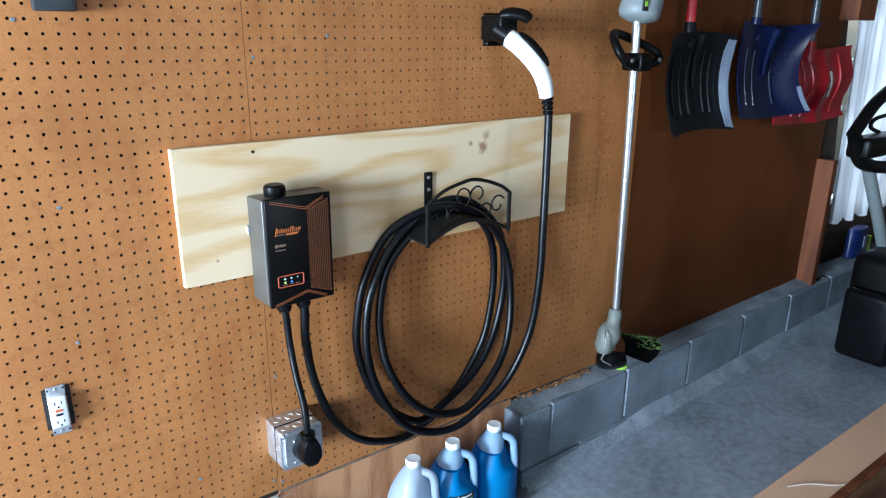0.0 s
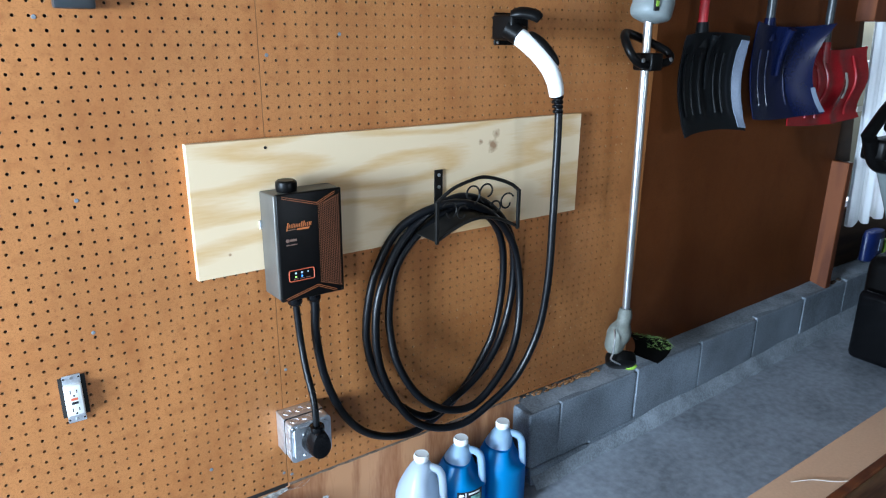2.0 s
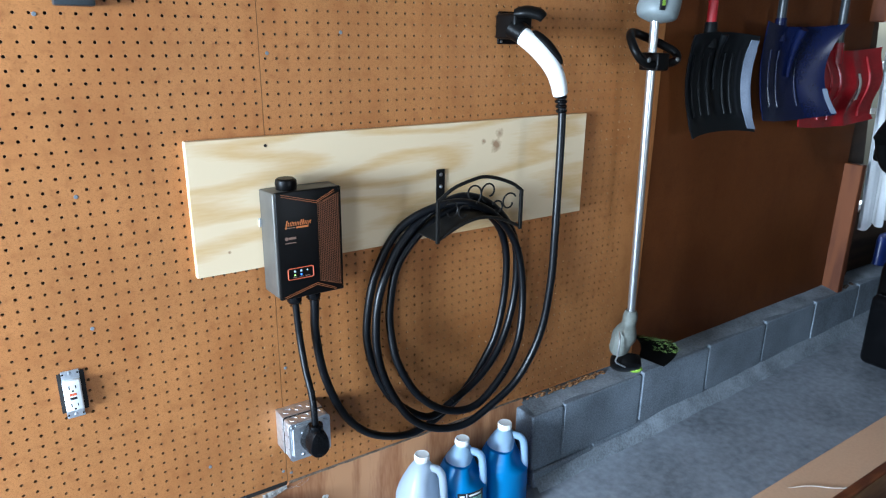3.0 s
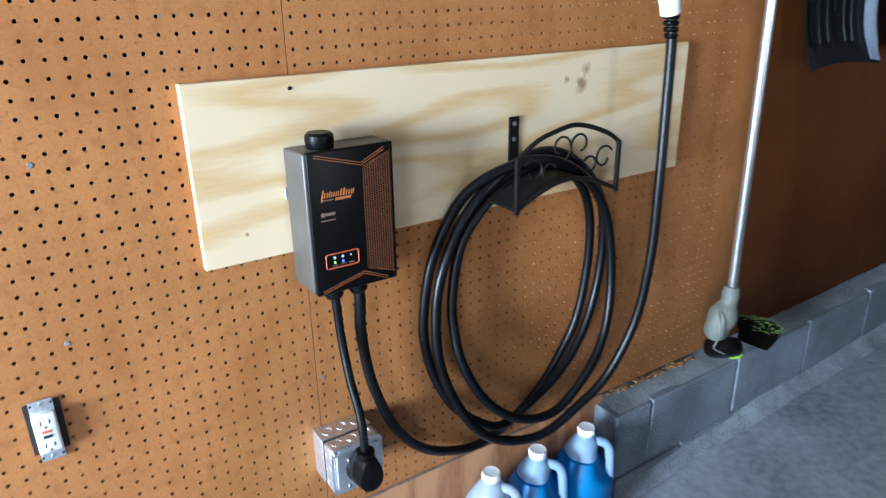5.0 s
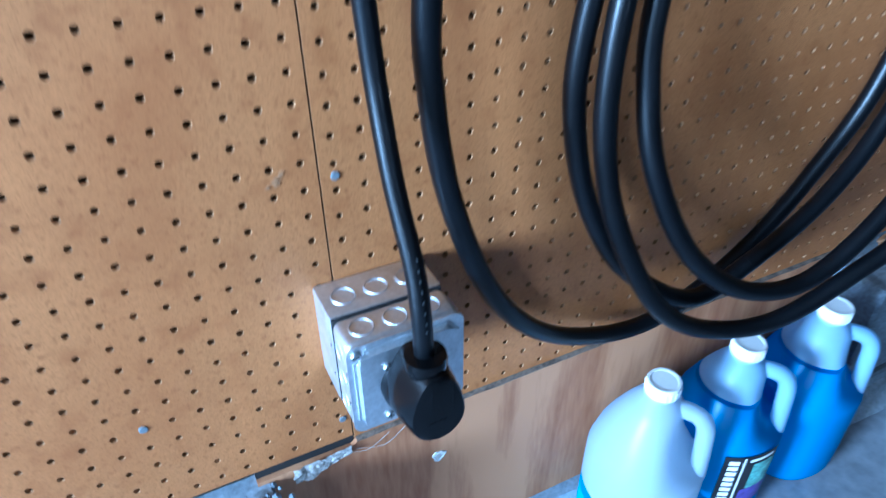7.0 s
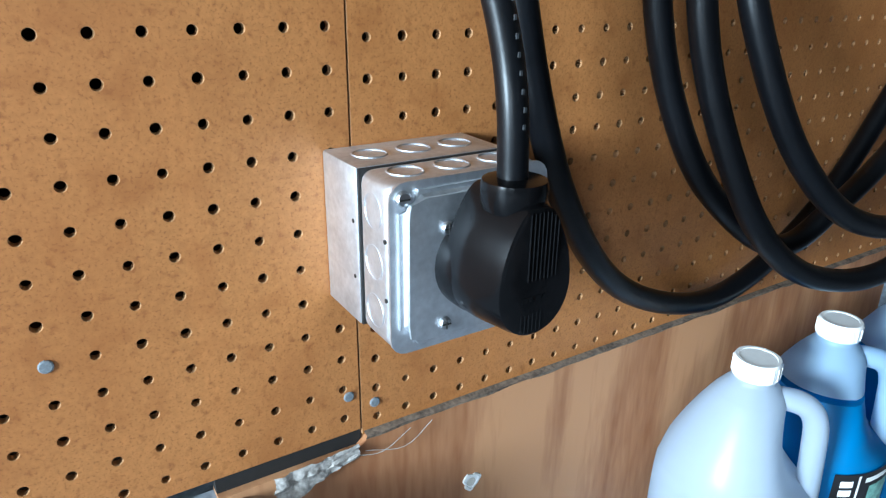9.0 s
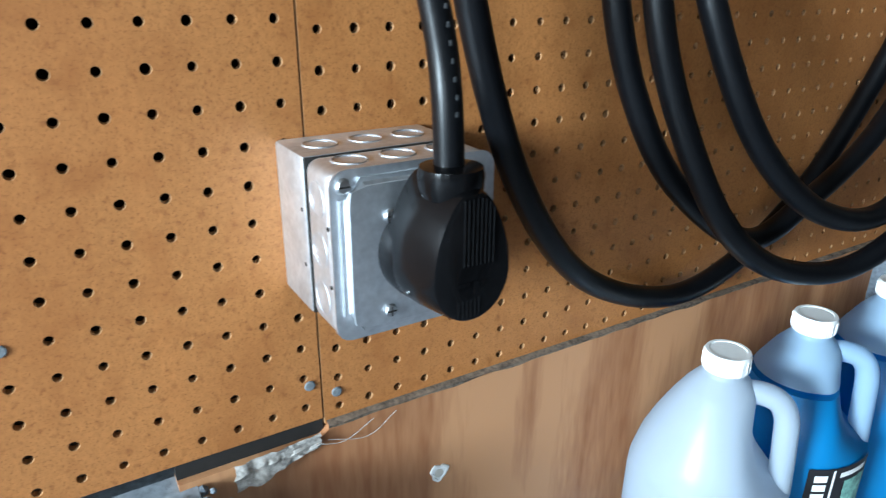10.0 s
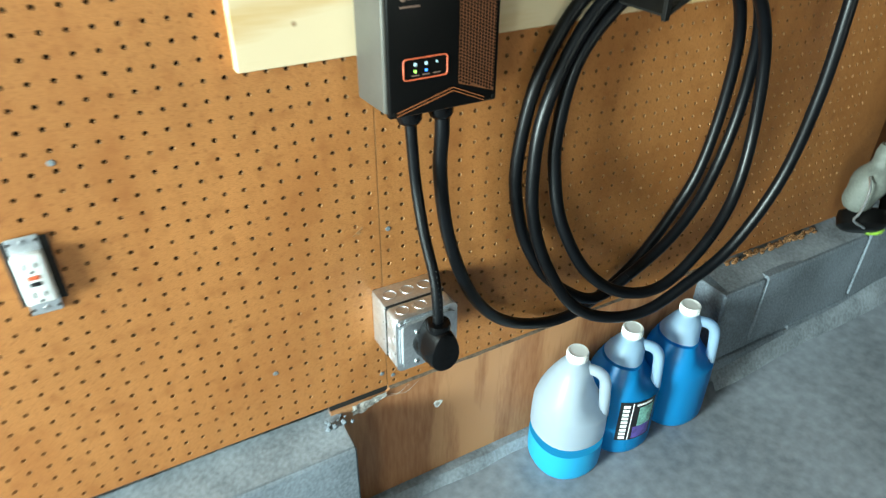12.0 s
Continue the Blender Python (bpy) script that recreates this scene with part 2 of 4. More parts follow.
# Pale colour for blade edges that catch the light, and for one print bar.
M_LIT_EDGE_AND_PRINT = material("lit_edge_and_print", (0.17, 0.20, 0.26), 0.4, metal=0.1, vary=0.15, scale=20, fine=200, bump=0.1)
M_HANDLE_R = material("red_handle", (0.55, 0.02, 0.03), 0.35, vary=0.1, scale=10, fine=200, bump=0.03)
M_HANDLE_K = material("dark_handle", (0.025, 0.03, 0.034), 0.35, vary=0.1, scale=10, fine=200, bump=0.03)
M_CURTAIN = milky("white_curtain", (0.82, 0.84, 0.86), 0.6)
M_TAPE = material("paper_tape", (0.62, 0.58, 0.52), 0.8, vary=0.15, scale=30, fine=200, bump=0.2)
M_TAN = material("tan_laminate", (0.47, 0.30, 0.19), 0.5, vary=0.07, scale=4, fine=200, bump=0.04)
M_BOARD = wood("dark_varnished_wood", (0.30, 0.17, 0.08), (0.05, 0.022, 0.012), "x", 18, 9, 0.3)
M_BLUE = material("blue_packaging", (0.006, 0.014, 0.075), 0.4, vary=0.2, scale=30, fine=200, bump=0.05)
M_NAIL = material("grey_nail_head", (0.20, 0.22, 0.235), 0.6, metal=0.2, vary=0.2, scale=300, fine=900, bump=0.1)
M_LABEL = material("black_label", (0.012, 0.012, 0.014), 0.4, vary=0.1, scale=60, fine=300, bump=0)
M_LABEL_G = material("label_picture", (0.20, 0.42, 0.36), 0.45, vary=0.4, scale=50, fine=200, bump=0)
M_LABEL_V = material("label_violet", (0.10, 0.07, 0.30), 0.45, vary=0.3, scale=50, fine=200, bump=0)
M_DUST = material("brown_dust", (0.17, 0.125, 0.09), 0.95, vary=0.5, scale=60, fine=300, bump=0.8)
M_DEBRIS = material("cobweb_dust", (0.40, 0.37, 0.34), 0.95, vary=0.4, scale=60, fine=300, bump=0.8)


# ---- mesh helpers ----
def link_mesh(name, me, mats):
    for m in (mats if isinstance(mats, (list, tuple)) else (mats,)):
        me.materials.append(m)
    return new(name, me)


def hang(ob, parent, label=""):
    if parent is not None:
        ob.parent = parent
        ob.matrix_parent_inverse = parent_matrix(parent).inverted()
    if label:
        ob["label"] = label
    return ob


def parent_matrix(ob):
    m = ob.matrix_basis.copy()
    while ob.parent is not None:
        m = ob.parent.matrix_basis @ ob.matrix_parent_inverse @ m
        ob = ob.parent
    return m


def part(name, bm, mats, parent=None, label="", smooth=False):
    me = bpy.data.meshes.new(name)
    bmesh.ops.recalc_face_normals(bm, faces=bm.faces)
    bm.to_mesh(me)
    bm.free()
    if smooth:
        me.shade_smooth()
        me.set_sharp_from_angle(angle=radians(38))
    return hang(link_mesh(name, me, mats), parent, label)


def thing(name, at, label, category, group="", kind=""):
    ob = new(name)
    ob.empty_display_size = 0.05
    ob.matrix_basis = Matrix.Translation(at)
    return tagged(ob, label, category, group, kind)


def bbox(x0, x1, y0, y1, z0, z1, bevel=0.0, seg=2, bm=None, m=None):
    bm = bm or bmesh.new()
    made = bmesh.ops.create_cube(bm, size=1.0)["verts"]
    for v in made:
        v.co = Vector((x0 + (v.co.x + 0.5) * (x1 - x0), y0 + (v.co.y + 0.5) * (y1 - y0), z0 + (v.co.z + 0.5) * (z1 - z0)))
    if bevel:
        edges = list({e for v in made for e in v.link_edges})
        made = list({v for f in bmesh.ops.bevel(bm, geom=edges, offset=bevel, segments=seg, affect="EDGES", profile=0.5)["faces"] for v in f.verts} | {v for v in made if v.is_valid})
    if m is not None:
        bmesh.ops.transform(bm, matrix=m, verts=[v for v in made if v.is_valid])
    return bm


def glide(pts, per=8):
    """Catmull-Rom through the points."""
    p = [Vector(q) for q in pts]
    p = [2 * p[0] - p[1]] + p + [2 * p[-1] - p[-2]]
    out = []
    for i in range(1, len(p) - 2):
        a, b, c, d = p[i - 1:i + 3]
        for k in range(per):
            t = k / per
            out.append(0.5 * ((2 * b) + (c - a) * t + (2 * a - 5 * b + 4 * c - d) * t * t + (3 * b - a - 3 * c + d) * t ** 3))
    out.append(p[-2])
    return out


def tube(path, radius, sides=12, bm=None, flat=1.0, cap=True):
    """A round bar along a path; radius is a number or one a point."""
    bm = bm or bmesh.new()
    path = [Vector(q) for q in path]
    rad = radius if isinstance(radius, (list, tuple)) else [radius] * len(path)
    prev, rings = None, []
    for i, q in enumerate(path):
        d = (path[min(i + 1, len(path) - 1)] - path[max(i - 1, 0)]).normalized()
        if prev is None:
            u = d.orthogonal().normalized()
        else:
            u = (prev - d * prev.dot(d)).normalized()
        prev = u
        w = d.cross(u)
        rings.append([bm.verts.new(q + rad[i] * (math.cos(2 * math.pi * k / sides) * u + flat * math.sin(2 * math.pi * k / sides) * w)) for k in range(sides)])
    for a, b in zip(rings, rings[1:]):
        for k in range(sides):
            bm.faces.new((a[k], a[(k + 1) % sides], b[(k + 1) % sides], b[k]))
    if cap:
        bm.faces.new(rings[0][::-1])
        bm.faces.new(rings[-1])
    return bm


def lathe(profile, sides=32, bm=None, m=None, squash=None):
    """Turns (radius, height) round z; squash(angle, r, z) may change the radius."""
    bm = bm or bmesh.new()
    made, rings = [], []
    for r, z in profile:
        ring = []
        for k in range(sides):
            a = 2 * math.pi * k / sides
            rr = squash(a, r, z) if squash else r
            ring.append(bm.verts.new((rr * math.cos(a), rr * math.sin(a), z)))
        rings.append(ring)
        made += ring
    for a, b in zip(rings, rings[1:]):
        for k in range(sides):
            bm.faces.new((a[k], a[(k + 1) % sides], b[(k + 1) % sides], b[k]))
    bm.faces.new(rings[0][::-1])
    bm.faces.new(rings[-1])
    if m is not None:
        bmesh.ops.transform(bm, matrix=m, verts=made)
    return bm


def sheet(fn, nu, nv, thick, bm=None):
    """A bent plate: fn(u, v) gives its front, u and v from 0 to 1; it is thick along +y."""
    bm = bm or bmesh.new()
    back = Vector((0, thick, 0))
    g = [[bm.verts.new(fn(i / nu, j / nv)) for j in range(nv + 1)] for i in range(nu + 1)]
    h = [[bm.verts.new(v.co + back) for v in row] for row in g]
    for i in range(nu):
        for j in range(nv):
            bm.faces.new((g[i][j], g[i + 1][j], g[i + 1][j + 1], g[i][j + 1]))
            bm.faces.new((h[i][j], h[i][j + 1], h[i + 1][j + 1], h[i + 1][j]))
    rim = [(i, 0) for i in range(nu)] + [(nu, j) for j in range(nv)] + [(i, nv) for i in range(nu, 0, -1)] + [(0, j) for j in range(nv, 0, -1)]
    for (a, b), (c, d) in zip(rim, rim[1:] + rim[:1]):
        bm.faces.new((g[a][b], h[a][b], h[c][d], g[c][d]))
    return bm


def prism(points, y0, y1, bm=None, m=None):
    """A flat outline in x and z, thick from y0 to y1."""
    bm = bm or bmesh.new()
    a = [bm.verts.new((x, y0, z)) for x, z in points]
    b = [bm.verts.new((x, y1, z)) for x, z in points]
    bm.faces.new(a)
    bm.faces.new(b[::-1])
    for i in range(len(points)):
        j = (i + 1) % len(points)
        bm.faces.new((a[i], b[i], b[j], a[j]))
    if m is not None:
        bmesh.ops.transform(bm, matrix=m, verts=a + b)
    return bm


def disc(x, y, z, r, depth, sides=16, bm=None):
    """A short round stud that stands out of a wall, towards -y."""
    return lathe([(r, 0), (r, depth * 0.6), (r * 0.8, depth)], sides, bm, Matrix.Translation((x, y, z)) @ pose(0, 0, 0, 90, 0, 0))


# ---- structure ----
IN = 0.0254
PEG_Z = 0.300


def slope(x):
    return 0.035 * max(0.0, x - 0.75) if x < 3 else 0.035 * 2.25


def build_floor():
    bm = bmesh.new()
    xs = [WEST + 0.18 * i for i in range(51)]
    ys = [-5.6 + 0.2 * j for j in range(30)]
    g = [[bm.verts.new((x, y, slope(x) + 0.002 * noise.noise((x * 1.3, y * 1.3, 0)))) for y in ys] for x in xs]
    for i in range(len(xs) - 1):
        for j in range(len(ys) - 1):
            bm.faces.new((g[i][j], g[i + 1][j], g[i + 1][j + 1], g[i][j + 1]))
    ob = part("floor", bm, M_FLOOR, smooth=True)
    tagged(ob, "worn grey concrete garage floor with dark stains", "floor", kind="structure")
    bm = bbox(-40, WEST - 0.001, -40, 40, -0.4, -0.02)
    tagged(part("ground", bm, M_DRIVE), "pale concrete driveway outside the garage", "driveway", kind="structure")


def build_shell():
    """Walls, ceiling and the openings for the garage door and the window."""
    bm = bbox(WEST - 0.12, -0.0, 0.045, 0.13, 0.0, 2.6)
    bbox(0.0, 2.76, 0.045, 0.13, 0.0, 2.6, bm=bm)
    bbox(2.76, 4.05, 0.045, 0.13, 0.0, 0.62, bm=bm)
    bbox(2.76, 4.05, 0.045, 0.13, 1.95, 2.6, bm=bm)
    bbox(4.05, 5.0, 0.045, 0.13, 0.0, 2.6, bm=bm)
    north = tagged(part("wall_north", bm, M_FRAMING), "garage side wall with pegboard and hardboard panels", "wall", kind="structure")
    bm = bbox(WEST - 0.12, WEST, DOOR_Y1, 0.045, 0.0, 2.6)
    bbox(WEST - 0.12, WEST, BAY_Y1, DOOR_Y0, 0.0, 2.6, bm=bm)
    # hole for the added bay lamp
    bbox(WEST - 0.12, WEST, BAY_Y0, BAY_Y1, 0.0, BAY_Z0, bm=bm)
    bbox(WEST - 0.12, WEST, BAY_Y0, BAY_Y1, BAY_Z1, 2.6, bm=bm)
    bbox(WEST - 0.12, WEST, -5.6, BAY_Y0, 0.0, 2.6, bm=bm)
    bbox(WEST - 0.12, WEST, DOOR_Y0, DOOR_Y1, DOOR_H, 2.6, bm=bm)
    tagged(part("wall_west", bm, M_WALL), "painted garage wall with the open garage door", "wall", kind="structure")
    tagged(part("wall_east", bbox(4.9, 5.02, -5.6, 0.045, 0.0, 2.6), M_WALL), "painted end wall of the garage", "wall", kind="structure")
    bm = bbox(WEST - 0.12, SIDE_X0, SOUTH - 0.12, SOUTH, 0.0, 2.6)
    bbox(SIDE_X1, 5.02, SOUTH - 0.12, SOUTH, 0.0, 2.6, bm=bm)
    bbox(SIDE_X0, SIDE_X1, SOUTH - 0.12, SOUTH, SIDE_H, 2.6, bm=bm)
    tagged(part("wall_south", bm, M_WALL), "painted side wall of the garage with an open doorway", "wall", kind="structure")
    tagged(part("ceiling", bbox(WEST - 0.12, 5.02, -5.72, 0.13, 2.6, 2.7), M_CEIL), "plain board ceiling of the garage", "ceiling", kind="structure")
    return north


def pegboard(name, parent, x0, nx, z0, nz, xa, xb, za, zb, label):
    """A perforated panel: one cell of one inch for each hole, drilled through, and plain board round them."""
    sides, r, thick = 12, 0.0033, 0.006
    ang = [2 * math.pi * (k + 0.5) / sides for k in range(sides)]
    sq = []
    for a in ang:
        c, s = math.cos(a), math.sin(a)
        f = 0.5 * IN / max(abs(c), abs(s))
        sq.append((c * f, s * f))
    verts, faces, slots = [], [], []
    rnd = random.Random(5)
    for i in range(nx):
        for k in range(nz):
            cx, cz = x0 + (i + 0.5) * IN, z0 + (k + 0.5) * IN
            b = len(verts)
            rr = r * rnd.uniform(0.94, 1.08)
            for (sx, sz), a in zip(sq, ang):
                verts.append((cx + sx, 0.0, cz + sz))
            for a in ang:
                verts.append((cx + rr * math.cos(a), 0.0, cz + rr * math.sin(a)))
            for a in ang:
                verts.append((cx + rr * 0.93 * math.cos(a), 0.0009, cz + rr * 0.93 * math.sin(a)))
            for a in ang:
                verts.append((cx + rr * 0.9 * math.cos(a), thick, cz + rr * 0.9 * math.sin(a)))
            # the four corners of the cell
            cb = len(verts)
            for sx, sz in ((1, 1), (-1, 1), (-1, -1), (1, -1)):
                verts.append((cx + sx * IN / 2, 0.0, cz + sz * IN / 2))
            for s in range(sides):
                t = (s + 1) % sides
                faces.append((b + s, b + sides + s, b + sides + t, b + t))
                slots.append(0)
                faces.append((b + sides + s, b + 2 * sides + s, b + 2 * sides + t, b + sides + t))
                slots.append(1)
                faces.append((b + 2 * sides + s, b + 3 * sides + s, b + 3 * sides + t, b + 2 * sides + t))
                slots.append(1)
            for q, s in enumerate((1, 4, 7, 10)):
                faces.append((b + s, cb + q, b + (s + 1) % sides))
                slots.append(0)
    xl, xr, zl, zt = x0, x0 + nx * IN, z0, z0 + nz * IN

    def quad(a, b, c, d):
        n = len(verts)
        verts.extend(((a, 0.0, c), (b, 0.0, c), (b, 0.0, d), (a, 0.0, d)))
        faces.append((n, n + 1, n + 2, n + 3))
        slots.append(0)

    for a, b, c, d in ((xa, xb, za, zl), (xa, xb, zt, zb), (xa, xl, zl, zt), (xr, xb, zl, zt)):
        if b - a > 1e-5 and d - c > 1e-5:
            quad(a, b, c, d)
    n = len(verts)
    verts.extend(((xa, 0, za), (xb, 0, za), (xb, 0, zb), (xa, 0, zb), (xa, thick, za), (xb, thick, za), (xb, thick, zb), (xa, thick, zb)))
    for f in ((0, 1, 5, 4), (1, 2, 6, 5), (2, 3, 7, 6), (3, 0, 4, 7)):
        faces.append(tuple(n + q for q in f))
        slots.append(1)
    me = bpy.data.meshes.new(name)
    me.from_pydata(verts, [], faces)
    me.polygons.foreach_set("material_index", slots)
    me.update()
    return hang(link_mesh(name, me, [M_PEG, M_RAW]), parent, label)


def build_panels(north):
    left_z, right_z = PEG_Z + 0.05 * IN, PEG_Z - 0.23 * IN
    pegboard("pegboard_panel", north, -36 * IN - 0.0006, 36, left_z, 58, -1.2192, -0.0006, PEG_Z, 2.5, "orange-brown perforated hardboard panel")
    pegboard("pegboard_panel", north, 0.0010, 48, right_z, 58, 0.0010, 1.3350, PEG_Z - 0.006, 2.5, "orange-brown perforated hardboard panel")
    part("hardboard_panel", bbox(WEST + 0.01, -1.2205, 0.0, 0.006, PEG_Z, 2.5, 0.0008, 1), M_PEG, north)
    part("hardboard_panel", bbox(1.3364, 2.69, 0.001, 0.007, PEG_Z - 0.012, 2.5, 0.0008, 1), M_HARD_DIMMED, north, "brown plain hardboard panel, darkened for the dim end")
    # dark strips that hold the shade behind the joints, and nail heads
    part("seam_strip", bbox(-0.03, 0.03, 0.012, 0.03, PEG_Z, 2.5), M_DARK, north)
    part("seam_strip", bbox(1.30, 1.37, 0.012, 0.03, PEG_Z, 2.5), M_DARK, north)
    for x, z in ((-0.390, 1.114), (-0.397, 0.833), (-0.191, 0.416), (-0.009, 0.332), (0.012, 0.320), (0.014, 0.626), (-0.412, 1.455), (0.018, 1.385), (0.196, 1.43)):
        part("nail_head", disc(x, 0.0, z, 0.0042, 0.0012, 12), M_NAIL, north)
    rnd = random.Random(2)
    for i in range(7):
        x, z = -0.036 + rnd.uniform(-0.007, 0.007), 0.634 + rnd.uniform(-0.006, 0.006)
        part("torn_fibre", prism([(x - 0.003, z), (x, z - 0.0012), (x + 0.003, z + 0.0008), (x + 0.0005, z + 0.0022)], -0.0006, 0.0), M_RAW, north)


def rise(x):
    """The courses climb a little towards the window."""
    return 0.020 * max(0.0, x - 1.0)


def build_foundation():
    base = thing("foundation", (0.8, 0, 0), "low grey concrete block footing with mortar joints", "foundation", kind="structure")
    shared = {}

    def block(x0, x1, y0, z0, z1):
        key = (round(x1 - x0, 3), round(z1 - z0, 3))
        if key not in shared:
            w, h = key
            bm = bbox(0, w, 0, 0.19, 0, h, 0.004, 1)
            me = bpy.data.meshes.new("concrete_block")
            bm.to_mesh(me)
            bm.free()
            me.materials.append(M_BLOCK)
            shared[key] = me
        ob = new("concrete_block", shared[key])
        ob.matrix_basis = Matrix.Translation((x0, y0, z0 + rise(x0 + 0.2))) @ pose(0, 0, 0, 0, 0, random.uniform(-0.25, 0.25))
        hang(ob, base)

    rnd = random.Random(3)
    edge, xs = 0.785, [0.925 + 0.385 * i for i in range(9)]
    for x in xs:
        block(edge, x - 0.007, -0.084 + rnd.uniform(-0.002, 0.002), 0.072, 0.268)
        edge = x + 0.001
    edge = 0.80
    for x in [1.075 + 0.393 * i for i in range(8)]:
        block(edge, x - 0.008, -0.088 + rnd.uniform(-0.003, 0.003), -0.13, 0.062)
        edge = x + 0.002
    edge = -0.095
    for i in range(6):
        w = 0.39 if i else 0.30
        block(edge - w, edge, -0.084 + rnd.uniform(-0.002, 0.002), 0.072, 0.268)
        block(edge - w + 0.19, edge + (0 if i == 0 else 0.19), -0.086, -0.13, 0.062) if i == 0 else block(edge - w + 0.19, edge + 0.182, -0.086, -0.13, 0.062)
        edge -= w + 0.008
    # mortar bed behind and between the blocks
    for x0, x1 in ((0.803, 3.95), (-2.5, -0.098)):
        part("mortar_bed", bbox(x0, x1, -0.0785, 0.08, -0.1, 0.264), M_BLOCK, base, "grey rough mortar")

        def wash(u, v, a=x0, b=x1):
            x = a + (b - a) * u
            n1 = noise.noise((x * 5, v * 3, 1.0))
            return Vector((x, -0.074 + 0.085 * v, 0.268 + rise(x) + 0.016 * v + 0.003 * n1))

        g = bmesh.new()
        n = int((x1 - x0) / 0.03)
        rows = [[g.verts.new(wash(i / n, j / 4)) for j in range(5)] for i in range(n + 1)]
        for i in range(n):
            for j in range(4):
                g.faces.new((rows[i][j], rows[i + 1][j], rows[i + 1][j + 1], rows[i][j + 1]))
        part("mortar_wash", g, M_MORTAR, base, "pale rough mortar", smooth=True)
    # smeared mortar where the right footing meets the floor
    g = bmesh.new()
    n = 90
    rows = []
    for i in range(n + 1):
        x = 0.80 + 3.1 * i / n
        f = slope(x)
        w = 0.026 + 0.014 * noise.noise((x * 4, 0, 0)) + 0.006 * noise.noise((x * 19, 3, 0))
        h = 0.044 + 0.020 * noise.noise((x * 3, 5, 0)) + 0.007 * noise.noise((x * 23, 5, 0)) + 0.025 * min(1, max(0, x - 1.3))
        rows.append([g.verts.new(c) for c in ((x, -0.082, f + h), (x, -0.094, f + h * 0.8), (x, -0.096 - w * 0.4, f + h * 0.35), (x, -0.092 - w, f - 0.004))])
    for a, b in zip(rows, rows[1:]):
        for j in range(3):
            g.faces.new((a[j], b[j], b[j + 1], a[j + 1]))
    part("mortar_fillet", g, M_MORTAR, base, "smeared pale mortar", smooth=True)
    rnd = random.Random(21)
    g = bmesh.new()
    for i in range(110):
        x = rnd.triangular(0.80, 1.25, 1.05)
        bmesh.ops.create_icosphere(g, subdivisions=1, radius=rnd.uniform(0.002, 0.006), matrix=Matrix.Translation((x, -0.004 - rnd.uniform(0, 0.012), 0.282 + rnd.uniform(0, 0.012))) @ Matrix.Diagonal((1.8, 0.8, 0.8, 1)))
    tagged(part("rotten_fibre", g, M_RAW, base, "crumbled brown board fibre"), kind="stuff")
    # sill of rough concrete below the plywood
    g = bmesh.new()
    rows = []
    for i in range(41):
        x = -0.10 + 0.92 * i / 40
        w = 0.022 + 0.010 * noise.noise((x * 9, 2, 0))
        rows.append([g.verts.new(c) for c in ((x, 0.0, 0.020), (x, -0.016 - w * 0.3, 0.018 + 0.004 * noise.noise((x * 20, 0, 0))), (x, -0.020 - w, -0.003))])
    for a, b in zip(rows, rows[1:]):
        for j in range(2):
            g.faces.new((a[j], b[j], b[j + 1], a[j + 1]))
    part("sill", g, M_MORTAR, base, smooth=True)


def build_plywood():
    ply = thing("plywood_infill", (0.35, 0, 0.0), "reddish plywood sheet closing a gap below the pegboard", "plywood", kind="structure")
    part("plywood_sheet", prism([(-0.11, 0.0), (0.81, 0.0), (0.81, 0.2925), (0.004, 0.2925), (-0.004, 0.286), (-0.11, 0.286)], -0.004, 0.012), M_PLY, ply)
    # dark strip in place of shade under the left panel's edge
    part("gap", bbox(-0.11, 0.0, 0.002, 0.011, 0.2862, 0.2995), M_DARK, ply)
    spot = lathe([(0.0090, 0), (0.0086, 0.0012), (0.0066, 0.0016), (0.0058, 0.0008)], 22, m=Matrix.Translation((0.102, -0.004, 0.207)) @ pose(0, 0, 0, 90, 0, 0), squash=lambda a, r, z: r * (1 + 0.16 * math.sin(3 * a + 0.6) + 0.07 * math.sin(7 * a)))
    dab = part("paint_spot", spot, M_WHITE, ply, "dab of white paint")
    part("bare_centre", disc(0.1015, -0.0046, 0.2065, 0.0046, 0.0004, 14), M_TAPE, dab)
    # dusty lip and torn webs along the lower edge of the pegboard
    g = bmesh.new()
    rows = []
    for i in range(70):
        x = 0.002 + 0.8 * i / 69
        h = 0.0005 + 0.003 * noise.noise((x * 30, 0, 3))
        rows.append([g.verts.new(c) for c in ((x, 0.0005, 0.297), (x, -0.006 - 0.003 * noise.noise((x * 40, 1, 0)), 0.2955), (x, -0.005, 0.2950 - h), (x, -0.004, 0.2925 - h))])
    for a, b in zip(rows, rows[1:]):
        for j in range(3):
            g.faces.new((a[j], b[j], b[j + 1], a[j + 1]))
    part("dust_lip", g, M_DUST, ply, "brown dust and cobweb", smooth=True)
    rnd = random.Random(9)

    def web(u, v):
        n1, n2 = noise.noise((u * 5, v * 3, 7)), noise.noise((u * 9, v * 7, 3))
        return Vector((-0.072 + 0.066 * u + 0.004 * n2, -0.0075 - 0.006 * abs(n1), 0.289 + 0.004 * u - (0.024 - 0.012 * u + 0.006 * n1) * v))

    part("cobweb", sheet(web, 22, 8, 0.0004), M_DEBRIS, ply, "torn whitish cobweb", smooth=True)
    for i in range(2):
        p = [(-0.012 + 0.012 * i, -0.007, 0.284), (0.012 + 0.02 * i, -0.011, 0.281 - 0.003 * i), (0.040 + 0.02 * i, -0.006, 0.289)]
        part("web_strand", tube(glide(p, 5), 0.0003, 5), M_DEBRIS, ply)
